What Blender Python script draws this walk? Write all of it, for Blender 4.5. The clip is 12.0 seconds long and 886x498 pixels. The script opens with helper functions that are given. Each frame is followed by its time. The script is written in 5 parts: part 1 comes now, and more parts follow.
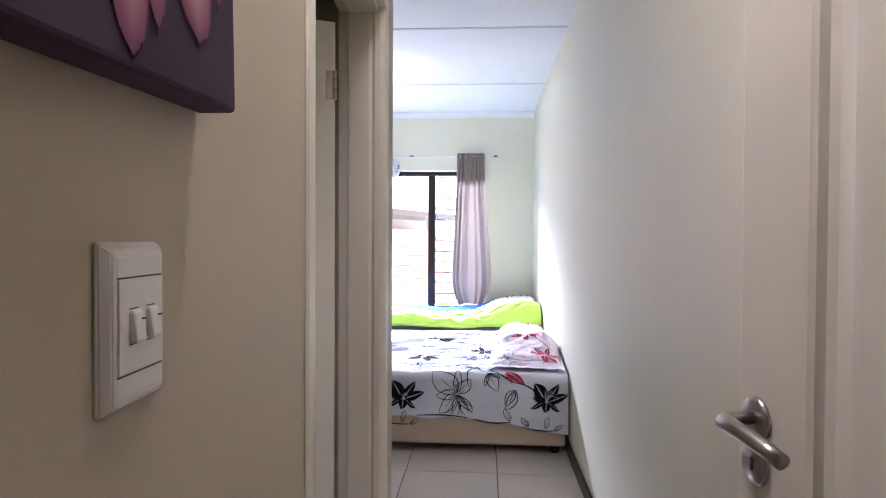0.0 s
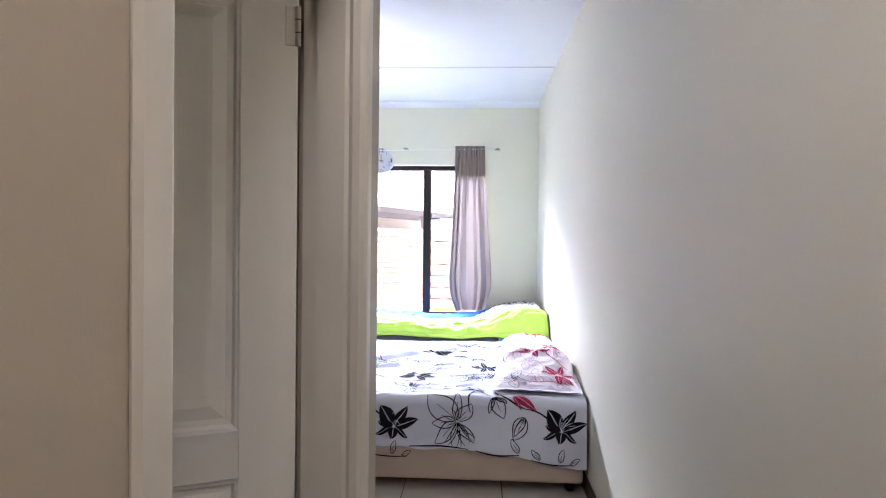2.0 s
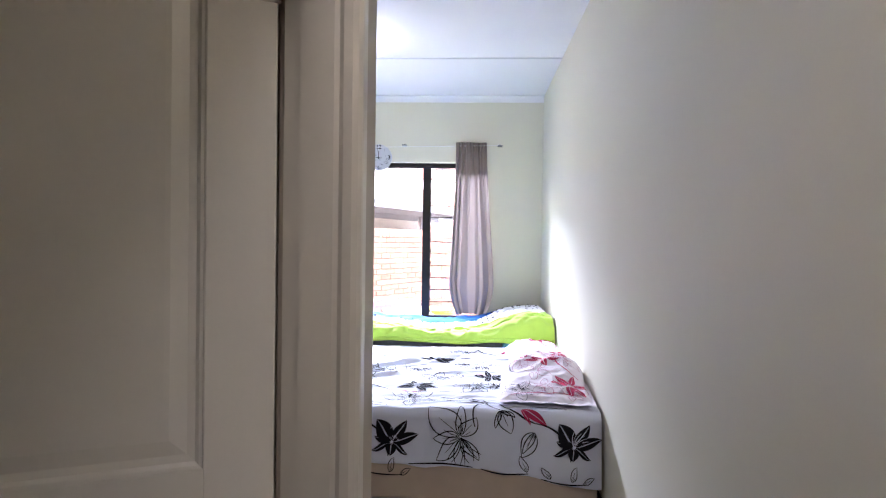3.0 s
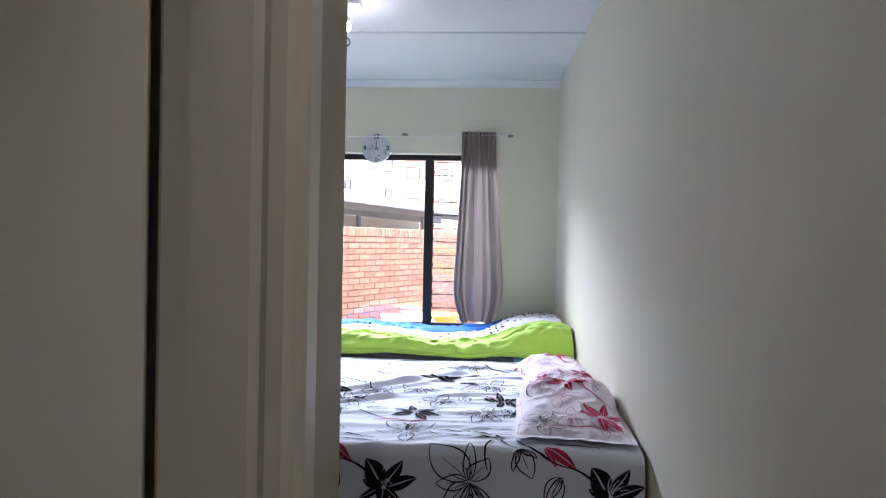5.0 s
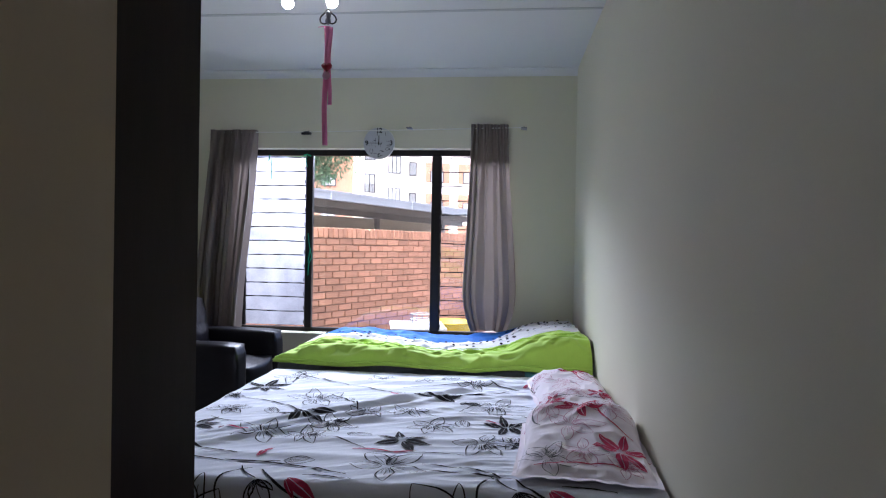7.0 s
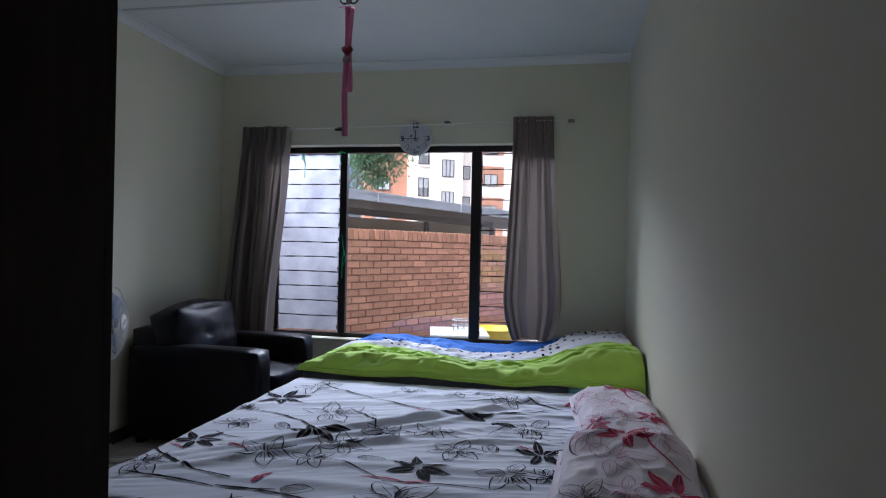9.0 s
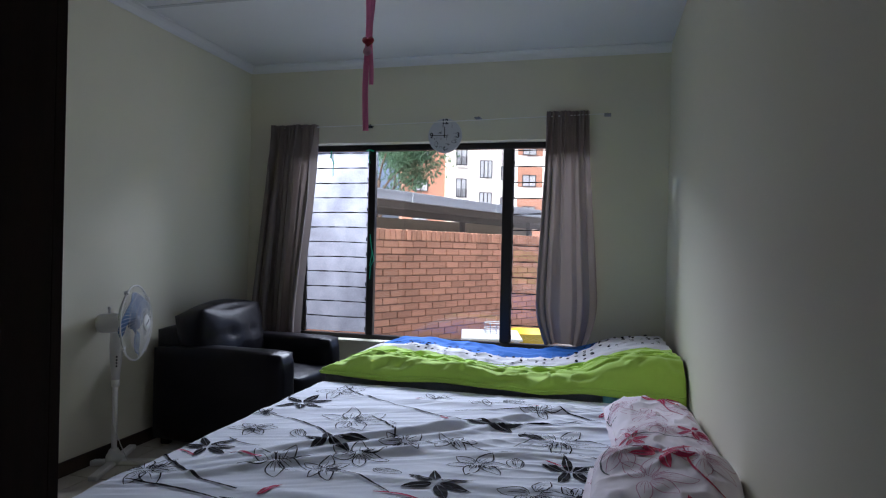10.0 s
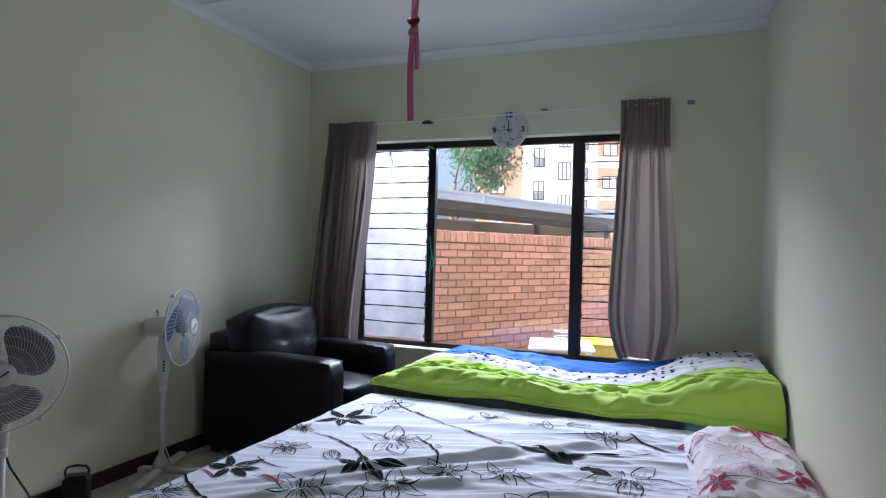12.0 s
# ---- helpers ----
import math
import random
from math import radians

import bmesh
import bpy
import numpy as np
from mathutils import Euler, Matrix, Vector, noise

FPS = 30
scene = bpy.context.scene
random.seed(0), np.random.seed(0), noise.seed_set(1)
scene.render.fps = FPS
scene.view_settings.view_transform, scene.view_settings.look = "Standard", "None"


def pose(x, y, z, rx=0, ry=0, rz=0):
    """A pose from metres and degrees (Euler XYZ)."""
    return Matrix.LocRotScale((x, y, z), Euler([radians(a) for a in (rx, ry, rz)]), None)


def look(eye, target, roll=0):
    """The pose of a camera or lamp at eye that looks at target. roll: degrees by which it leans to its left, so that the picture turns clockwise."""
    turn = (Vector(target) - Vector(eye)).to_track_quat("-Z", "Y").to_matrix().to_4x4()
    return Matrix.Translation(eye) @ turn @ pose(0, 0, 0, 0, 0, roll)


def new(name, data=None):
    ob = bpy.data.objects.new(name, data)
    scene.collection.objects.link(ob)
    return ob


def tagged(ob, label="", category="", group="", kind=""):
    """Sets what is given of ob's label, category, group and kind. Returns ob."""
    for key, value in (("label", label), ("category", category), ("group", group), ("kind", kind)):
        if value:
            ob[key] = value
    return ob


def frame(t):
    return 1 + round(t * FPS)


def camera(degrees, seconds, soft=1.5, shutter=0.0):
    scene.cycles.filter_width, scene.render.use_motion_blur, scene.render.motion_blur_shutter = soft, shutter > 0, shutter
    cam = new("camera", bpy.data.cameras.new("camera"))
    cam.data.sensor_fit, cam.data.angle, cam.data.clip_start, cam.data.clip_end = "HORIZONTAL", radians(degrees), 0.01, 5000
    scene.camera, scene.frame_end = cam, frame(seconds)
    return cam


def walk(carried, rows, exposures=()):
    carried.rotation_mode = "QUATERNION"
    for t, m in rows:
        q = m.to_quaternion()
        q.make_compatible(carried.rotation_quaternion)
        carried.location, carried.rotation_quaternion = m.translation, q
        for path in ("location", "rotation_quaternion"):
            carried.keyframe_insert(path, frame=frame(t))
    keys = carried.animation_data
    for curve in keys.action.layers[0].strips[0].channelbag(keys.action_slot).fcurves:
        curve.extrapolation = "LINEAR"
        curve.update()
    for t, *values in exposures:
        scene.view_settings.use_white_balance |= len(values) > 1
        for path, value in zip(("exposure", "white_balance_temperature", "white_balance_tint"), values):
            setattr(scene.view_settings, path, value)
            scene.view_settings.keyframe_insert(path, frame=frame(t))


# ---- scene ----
cam = camera(71.3, 12.0, soft=1.15)
PATH = [
    (0, (0.076, -0.281, 1.284), (-0.057, 1.715, 1.249), 0.3),
    (0.5, (0.073, -0.142, 1.283), (-0.059, 1.853, 1.250), 0.3),
    (1, (0.061, -0.005, 1.294), (-0.061, 1.991, 1.256), 0.6),
    (1.5, (0.055, 0.115, 1.287), (-0.066, 2.111, 1.249), 0.5),
    (2, (0.019, 0.259, 1.287), (-0.095, 2.256, 1.252), 0.7),
    (2.5, (-0.016, 0.395, 1.284), (-0.124, 2.392, 1.253), 0.8),
    (3, (-0.019, 0.506, 1.279), (-0.125, 2.503, 1.248), 0.8),
    (5, (-0.064, 1.061, 1.263), (-0.176, 3.058, 1.237), 1.2),
    (5.5, (-0.072, 1.185, 1.249), (-0.188, 3.182, 1.23), 1.4),
    (6, (-0.039, 1.301, 1.252), (-0.171, 3.297, 1.234), 1.2),
    (6.5, (0.008, 1.392, 1.255), (-0.15, 3.385, 1.238), 1.0),
    (7, (0.05, 1.472, 1.25), (-0.145, 3.462, 1.235), 1.0),
    (9, (0.127, 1.797, 1.235), (-0.243, 3.762, 1.23), 1.2),
    (9.5, (0.15, 1.879, 1.23), (-0.274, 3.833, 1.228), 1.2),
    (10, (0.157, 1.954, 1.23), (-0.334, 3.892, 1.226), 1.3),
    (10.5, (0.164, 2.022, 1.226), (-0.396, 3.942, 1.223), 1.4),
    (11, (0.172, 2.093, 1.223), (-0.448, 3.994, 1.222), 1.5),
    (11.5, (0.178, 2.18, 1.221), (-0.496, 4.063, 1.221), 1.5),
    (12, (0.177, 2.268, 1.23), (-0.553, 4.13, 1.23), 1.5),
]
# exposure follows the window: bright indoors at first, then held back
EXPOSURES = [(0, 4.40, 5600, 24), (1.0, 4.44, 5600, 24), (2.0, 4.38, 5600, 24), (3, 4.08, 5650, 24), (5, 3.2, 5650, 20), (6.5, 2.66, 5700, 18),
             (9, 1.38, 5650, 16), (10, 1.55, 5700, 15), (12, 2.15, 5750, 15)]
walk(cam, [(t, look(eye, target, roll)) for t, eye, target, roll in PATH], EXPOSURES)

# ---- world and sun: an overcast day ----
world = bpy.data.worlds.new("sky")
scene.world = world
world.use_nodes = True
sky = world.node_tree.nodes.new("ShaderNodeTexSky")
sky.sky_type, sky.sun_disc = "NISHITA", False
sky.sun_elevation, sky.sun_rotation = radians(48), radians(-146)
sky.air_density, sky.dust_density, sky.ozone_density = 0.3, 6.0, 0.0
world.node_tree.links.new(sky.outputs[0], world.node_tree.nodes["Background"].inputs[0])
world.node_tree.nodes["Background"].inputs[1].default_value = 0.15
sun = new("sun", bpy.data.lights.new("sun", "SUN"))
sun.data.energy, sun.data.angle, sun.data.color = 1.5, radians(70), (1.0, 0.97, 0.93)
sun.matrix_world = look((-4.0, -6.0, 8.0), (0, 0, 0))

# area lamp added out of view above the window, in place of the open sky's light; it shines down into the room from
# outside the glass
sky_fill = new("sky_fill", bpy.data.lights.new("sky_fill", "AREA"))
sky_fill.data.shape, sky_fill.data.size, sky_fill.data.size_y = "RECTANGLE", 2.2, 0.6
sky_fill.data.energy, sky_fill.data.color = 64.0, (0.91, 0.945, 1.0)
sky_fill.matrix_world = look((-1.55, 7.70, 2.60), (-0.30, 3.4, 1.05))


# ---- materials ----
def material(name, color, rough=0.6, vary=0.12, scale=6.0, bump=0.0, fine=60.0, metal=0.0, per_object=0.0,
             stretch=(1, 1, 1), spec=0.4, sheen=0.0, coat=0.0, through_light=0.0):
    """A surface with colour variation at two scales, fine relief, and a random tone for each object."""
    m = bpy.data.materials.new(name)
    m.use_nodes = True
    nt = m.node_tree
    b = nt.nodes["Principled BSDF"]
    link = nt.links.new
    tc = nt.nodes.new("ShaderNodeTexCoord")
    mp = nt.nodes.new("ShaderNodeMapping")
    mp.inputs["Scale"].default_value = stretch
    link(tc.outputs["Object"], mp.inputs[0])
    big, small = nt.nodes.new("ShaderNodeTexNoise"), nt.nodes.new("ShaderNodeTexNoise")
    big.inputs["Scale"].default_value, big.inputs["Detail"].default_value = scale, 4
    small.inputs["Scale"].default_value, small.inputs["Detail"].default_value = fine, 3
    for n in (big, small):
        link(mp.outputs[0], n.inputs["Vector"])
    add = nt.nodes.new("ShaderNodeMath")
    add.operation = "MULTIPLY_ADD"
    link(small.outputs[0], add.inputs[0])
    add.inputs[1].default_value = 0.4
    link(big.outputs[0], add.inputs[2])
    last = add.outputs[0]
    if per_object:
        info = nt.nodes.new("ShaderNodeObjectInfo")
        more = nt.nodes.new("ShaderNodeMath")
        more.operation = "MULTIPLY_ADD"
        link(info.outputs["Random"], more.inputs[0])
        more.inputs[1].default_value = per_object
        link(last, more.inputs[2])
        last = more.outputs[0]
    ramp = nt.nodes.new("ShaderNodeMapRange")
    ramp.inputs[1].default_value, ramp.inputs[2].default_value = 0.35, 1.05 + per_object
    ramp.inputs[3].default_value, ramp.inputs[4].default_value = 1 - vary, 1 + vary
    link(last, ramp.inputs[0])
    mul = nt.nodes.new("ShaderNodeVectorMath")
    mul.operation = "SCALE"
    mul.inputs[0].default_value = color
    link(ramp.outputs[0], mul.inputs["Scale"])
    link(mul.outputs[0], b.inputs["Base Color"])
    b.inputs["Roughness"].default_value = rough
    b.inputs["Metallic"].default_value = metal
    b.inputs["Specular IOR Level"].default_value = spec
    b.inputs["Coat Weight"].default_value = coat
    if sheen:
        b.inputs["Sheen Weight"].default_value = sheen
    if bump:
        bp = nt.nodes.new("ShaderNodeBump")
        bp.inputs["Strength"].default_value, bp.inputs["Distance"].default_value = bump, 0.01
        link(add.outputs[0], bp.inputs["Height"])
        link(bp.outputs[0], b.inputs["Normal"])
    if through_light:
        tl, mx = nt.nodes.new("ShaderNodeBsdfTranslucent"), nt.nodes.new("ShaderNodeMixShader")
        link(mul.outputs[0], tl.inputs[0])
        mx.inputs[0].default_value = through_light
        link(b.outputs[0], mx.inputs[1])
        link(tl.outputs[0], mx.inputs[2])
        link(mx.outputs[0], nt.nodes["Material Output"].inputs[0])
    return m


def glowing(name, color, strength):
    m = bpy.data.materials.new(name)
    m.use_nodes = True
    b = m.node_tree.nodes["Principled BSDF"]
    b.inputs["Base Color"].default_value = (0.9, 0.9, 0.85, 1)
    b.inputs["Emission Color"].default_value = (*color, 1)
    b.inputs["Emission Strength"].default_value = strength
    return m


def clear_glass(name, tint=(0.97, 0.99, 0.98), gloss=0.045):
    m = bpy.data.materials.new(name)
    m.use_nodes = True
    nt = m.node_tree
    nt.nodes.remove(nt.nodes["Principled BSDF"])
    tr, gl, mx = nt.nodes.new("ShaderNodeBsdfTransparent"), nt.nodes.new("ShaderNodeBsdfGlossy"), nt.nodes.new("ShaderNodeMixShader")
    tr.inputs[0].default_value = (*tint, 1)
    gl.inputs["Roughness"].default_value = 0.03
    mx.inputs[0].default_value = gloss
    nt.links.new(tr.outputs[0], mx.inputs[1])
    nt.links.new(gl.outputs[0], mx.inputs[2])
    nt.links.new(mx.outputs[0], nt.nodes["Material Output"].inputs[0])
    return m


def obscure_glass(name):
    """Patterned louvre glass: it scatters the daylight and lets a little through."""
    m = bpy.data.materials.new(name)
    m.use_nodes = True
    nt = m.node_tree
    nt.nodes.remove(nt.nodes["Principled BSDF"])
    link = nt.links.new
    tl, tr, gl = nt.nodes.new("ShaderNodeBsdfTranslucent"), nt.nodes.new("ShaderNodeBsdfTransparent"), nt.nodes.new("ShaderNodeBsdfGlossy")
    film, tone = nt.nodes.new("ShaderNodeTexNoise"), nt.nodes.new("ShaderNodeValToRGB")
    film.inputs["Scale"].default_value, film.inputs["Detail"].default_value = 4.0, 5
    tone.color_ramp.elements[0].position, tone.color_ramp.elements[1].position = 0.3, 0.7
    tone.color_ramp.elements[0].color, tone.color_ramp.elements[1].color = (0.14, 0.14, 0.155, 1), (0.27, 0.27, 0.285, 1)
    link(film.outputs[0], tone.inputs[0])
    link(tone.outputs[0], tl.inputs[0])
    gl.inputs["Roughness"].default_value = 0.25
    a, b = nt.nodes.new("ShaderNodeMixShader"), nt.nodes.new("ShaderNodeMixShader")
    vor = nt.nodes.new("ShaderNodeTexVoronoi")
    vor.inputs["Scale"].default_value = 110
    tc = nt.nodes.new("ShaderNodeTexCoord")
    link(tc.outputs["Object"], vor.inputs["Vector"])
    link(tc.outputs["Object"], film.inputs["Vector"])
    rng = nt.nodes.new("ShaderNodeMapRange")
    rng.inputs[1].default_value, rng.inputs[2].default_value, rng.inputs[3].default_value, rng.inputs[4].default_value = 0.1, 0.6, 0.02, 0.16
    link(vor.outputs["Distance"], rng.inputs[0])
    link(rng.outputs[0], a.inputs[0])
    link(tl.outputs[0], a.inputs[1])
    link(tr.outputs[0], a.inputs[2])
    b.inputs[0].default_value = 0.08
    link(a.outputs[0], b.inputs[1])
    link(gl.outputs[0], b.inputs[2])
    link(b.outputs[0], nt.nodes["Material Output"].inputs[0])
    return m


WALL = material("cream_paint", (0.67, 0.645, 0.515), 0.55, 0.03, 1.2, 0.05, 180)
HALL = material("hall_paint", (0.48, 0.415, 0.315), 0.55, 0.03, 1.2, 0.06, 160)
CEIL = material("ceiling_white", (0.72, 0.725, 0.74), 0.7, 0.03, 1.5, 0.04, 140)
STRIP = material("ceiling_strip", (0.52, 0.53, 0.55), 0.6, 0.04, 4)
TILE = material("floor_tile", (0.56, 0.51, 0.44), 0.28, 0.08, 5, 0.03, 40, per_object=0.35)
GROUT = material("dark_grout", (0.06, 0.055, 0.05), 0.9, 0.2, 20)
SKIRT = material("dark_skirting", (0.045, 0.028, 0.02), 0.4, 0.25, 8, 0.05, 60, stretch=(1, 8, 8))
DOORP = material("door_enamel", (0.80, 0.775, 0.69), 0.35, 0.03, 3, 0.03, 90)
FRAMEP = material("frame_enamel", (0.68, 0.64, 0.54), 0.35, 0.04, 3, 0.03, 90)
METAL = material("brushed_steel", (0.42, 0.40, 0.38), 0.33, 0.1, 20, 0.02, 200, metal=1.0)
DARKWOOD = material("dark_veneer", (0.022, 0.013, 0.011), 0.6, 0.3, 4, 0.04, 40, stretch=(8, 8, 1), spec=0.15)
BRONZE = material("bronze_aluminium", (0.02, 0.017, 0.016), 0.4, 0.15, 12, metal=0.3)
GLASS = clear_glass("window_glass")
OBSCURE = obscure_glass("obscure_glass")
BASECLOTH = material("beige_base_cloth", (0.62, 0.50, 0.38), 0.9, 0.07, 10, 0.1, 400)
SHEET = material("white_bedspread", (0.77, 0.80, 0.895), 0.85, 0.03, 4, 0.08, 500, sheen=0.15)
PILLOWC = material("pink_white_pillowcase", (0.84, 0.77, 0.83), 0.85, 0.05, 5, 0.08, 500, sheen=0.15)
INK = material("black_print", (0.016, 0.015, 0.020), 0.9, 0.3, 20, spec=0.1)
LINEINK = material("dark_line_print", (0.020, 0.019, 0.028), 0.9, 0.3, 20, spec=0.1)
GREYINK = material("grey_print", (0.09, 0.085, 0.10), 0.85, 0.3, 20)
REDINK = material("crimson_print", (0.46, 0.025, 0.09), 0.85, 0.25, 20)
PINKINK = material("pink_print", (0.52, 0.27, 0.36), 0.85, 0.2, 20)
LIME = material("lime_fleece", (0.52, 0.79, 0.10), 0.9, 0.08, 6, 0.12, 300, sheen=0.3)
BLUEC = material("blue_cotton", (0.03, 0.17, 0.62), 0.85, 0.12, 6, 0.1, 300)
TEAL = material("teal_cotton", (0.16, 0.42, 0.52), 0.85, 0.12, 6, 0.1, 300)
WHITEC = material("white_cotton", (0.80, 0.80, 0.84), 0.85, 0.05, 6, 0.1, 300)
DARKC = material("dark_blanket", (0.18, 0.20, 0.22), 0.95, 0.5, 9, 0.2, 200)
LEATHER = material("black_leather", (0.011, 0.010, 0.013), 0.31, 0.25, 9, 0.12, 160, spec=0.19)
CURTAIN = material("taupe_curtain", (0.25, 0.205, 0.185), 0.8, 0.10, 7, 0.06, 350, stretch=(1, 1, 0.3), sheen=0.2, through_light=0.20)
WHITEPL = material("white_plastic", (0.74, 0.73, 0.70), 0.35, 0.04, 8)
GREYPL = material("grey_plastic", (0.22, 0.22, 0.235), 0.4, 0.06, 8)
BLUEPL = material("blue_translucent_plastic", (0.10, 0.165, 0.29), 0.25, 0.08, 8)
BLACKPL = material("black_plastic", (0.015, 0.015, 0.016), 0.4, 0.2, 10)
CHROME = material("bright_wire", (0.80, 0.78, 0.72), 0.35, 0.05, 20, metal=0.4)
BRICK = material("orange_face_brick", (0.51, 0.26, 0.17), 0.85, 0.30, 9, 0.25, 60, per_object=0.9)
# mortar tone is darkened to carry the shade of the recessed joints
MORTAR = material("mortar", (0.27, 0.17, 0.125), 0.95, 0.15, 20, 0.2, 90)
BRICKFAR = material("far_brick", (0.41, 0.215, 0.145), 0.9, 0.12, 3)
PLASTER = material("white_plaster", (0.90, 0.87, 0.82), 0.8, 0.05, 0.6, 0.05, 8)
BEIGEPL = material("beige_plaster", (0.62, 0.56, 0.46), 0.85, 0.1, 1.2, 0.05, 20)
ROOFM = material("grey_roof_sheet", (0.36, 0.37, 0.38), 0.5, 0.12, 2, 0.02, 30, metal=0.2)
SOFFIT = material("grey_soffit", (0.27, 0.26, 0.25), 0.8, 0.12, 3)
GUTTER = material("pale_gutter", (0.47, 0.51, 0.55), 0.45, 0.08, 3)
FARGLASS = material("far_window_glass", (0.40, 0.42, 0.44), 0.15, 0.2, 1)
RAIL = material("dark_railing", (0.05, 0.05, 0.055), 0.5, 0.1, 5)
PAVING = material("concrete_paving", (0.34, 0.32, 0.30), 0.9, 0.15, 2, 0.15, 40)
BARK = material("tree_bark", (0.13, 0.09, 0.065), 0.95, 0.3, 6, 0.4, 30)
LEAF = material("tree_leaf", (0.12, 0.22, 0.13), 0.6, 0.4, 1.2, through_light=0.4)
YELLOW = material("yellow_plastic", (0.75, 0.52, 0.04), 0.4, 0.08, 8)
PURPLE = material("dark_purple_canvas", (0.045, 0.022, 0.05), 0.8, 0.35, 5, 0.1, 300)
PETAL = material("painted_petal", (0.42, 0.085, 0.17), 0.75, 0.2, 14, 0.1, 300)
RIBBON = material("pink_ribbon", (0.85, 0.24, 0.46), 0.6, 0.1, 15)
REDGLOSS = material("dark_red_heart", (0.22, 0.006, 0.02), 0.3, 0.1, 10)
GREENTIE = material("green_cord", (0.02, 0.42, 0.24), 0.6, 0.1, 20)
PAPER = material("clock_paper", (0.53, 0.54, 0.58), 0.5, 0.05, 12)
BULB = glowing("lit_bulb", (1.0, 0.98, 0.94), 13.0)
# warm glow for the unseen light added in the hall
HALLGLOW = glowing("hall_fill_glow", (1.0, 0.90, 0.78), 2.6)


def paint_blend(m, pale, dark):
    """Blend a painted surface by its own colour layer: red leads to the pale tone, green to the dark one."""
    nt = m.node_tree
    b = nt.nodes["Principled BSDF"]
    base = b.inputs["Base Color"].links[0].from_socket
    at, sep = nt.nodes.new("ShaderNodeAttribute"), nt.nodes.new("ShaderNodeSeparateColor")
    at.attribute_name = "tint"
    nt.links.new(at.outputs["Color"], sep.inputs[0])
    for k, tone in ((0, pale), (1, dark)):
        mx = nt.nodes.new("ShaderNodeMix")
        mx.data_type = "RGBA"
        nt.links.new(sep.outputs[k], mx.inputs[0])
        nt.links.new(base, mx.inputs[6])
        mx.inputs[7].default_value = (*tone, 1)
        base = mx.outputs[2]
    nt.links.new(base, b.inputs["Base Color"])


paint_blend(PETAL, (0.74, 0.48, 0.48), (0.10, 0.03, 0.085))


# ---- mesh helpers ----
def mesh_of(name, bm, mats, smooth=False):
    bmesh.ops.recalc_face_normals(bm, faces=bm.faces[:])
    me = bpy.data.meshes.new(name)
    bm.to_mesh(me)
    bm.free()
    for m in mats if isinstance(mats, (list, tuple)) else [mats]:
        me.materials.append(m)
    if smooth:
        me.polygons.foreach_set("use_smooth", [True] * len(me.polygons))
        me.update()
    return me


def part(name, bm, mats, parent, label="", smooth=False):
    ob = new(name, mesh_of(name, bm, mats, smooth))
    ob.parent = parent
    return tagged(ob, label)


def solid(name, bm, mats, label="", category="", kind="", group="", smooth=False, at=None):
    ob = new(name, mesh_of(name, bm, mats, smooth))
    if at:
        ob.matrix_basis = at
    return tagged(ob, label, category, group, kind)


def thing(name, label, category, at=None, group="", kind=""):
    ob = new(name)
    ob.empty_display_size = 0.1
    if at:
        ob.matrix_basis = at
    return tagged(ob, label, category, group, kind)


def box(x0, x1, y0, y1, z0, z1, bevel=0.0, seg=2, bm=None):
    """A box between two corners, with rounded edges, added to bm or to a new bmesh."""
    own = bmesh.new()
    r = bmesh.ops.create_cube(own, size=1)
    bmesh.ops.scale(own, vec=(x1 - x0, y1 - y0, z1 - z0), verts=r["verts"])
    bmesh.ops.translate(own, vec=((x0 + x1) / 2, (y0 + y1) / 2, (z0 + z1) / 2), verts=r["verts"])
    if bevel:
        bmesh.ops.bevel(own, geom=own.edges[:], offset=bevel, segments=seg, profile=0.5, affect="EDGES")
    return merge(bm, own)


def merge(bm, own):
    if bm is None:
        return own
    me = bpy.data.meshes.new("tmp")
    own.to_mesh(me)
    own.free()
    bm.from_mesh(me)
    bpy.data.meshes.remove(me)
    return bm


def moved(bm, m):
    bmesh.ops.transform(bm, matrix=m, verts=bm.verts[:])
    return bm


def tube(points, r, sides=8, bm=None, closed=False, caps=True):
    """A round bar along a line of points; r is one radius or one for each point."""
    bm = bm or bmesh.new()
    pts = [Vector(p) for p in points]
    n = len(pts)
    rad = r if isinstance(r, (list, tuple)) else [r] * n
    rings, up = [], None
    for i, p in enumerate(pts):
        a = pts[(i - 1) % n] if closed or i else p
        b = pts[(i + 1) % n] if closed or i < n - 1 else p
        d = (b - a).normalized()
        if up is None:
            up = d.orthogonal().normalized()
        up = (up - d * up.dot(d)).normalized()
        s = d.cross(up)
        rings.append([bm.verts.new(p + (up * math.cos(k * math.tau / sides) + s * math.sin(k * math.tau / sides)) * rad[i]) for k in range(sides)])
    for i in range(n if closed else n - 1):
        a, b = rings[i], rings[(i + 1) % n]
        for k in range(sides):
            bm.faces.new((a[k], a[(k + 1) % sides], b[(k + 1) % sides], b[k]))
    if caps and not closed:
        bm.faces.new(rings[0][::-1])
        bm.faces.new(rings[-1])
    return bm


def lathe(profile, sides=24, bm=None):
    """A turned shape round z from (radius, height) pairs."""
    bm = bm or bmesh.new()
    rings = [[bm.verts.new((r * math.cos(k * math.tau / sides), r * math.sin(k * math.tau / sides), z)) for k in range(sides)] for r, z in profile]
    for a, b in zip(rings, rings[1:]):
        for k in range(sides):
            bm.faces.new((a[k], a[(k + 1) % sides], b[(k + 1) % sides], b[k]))
    bm.faces.new(rings[0][::-1])
    bm.faces.new(rings[-1])
    return bm


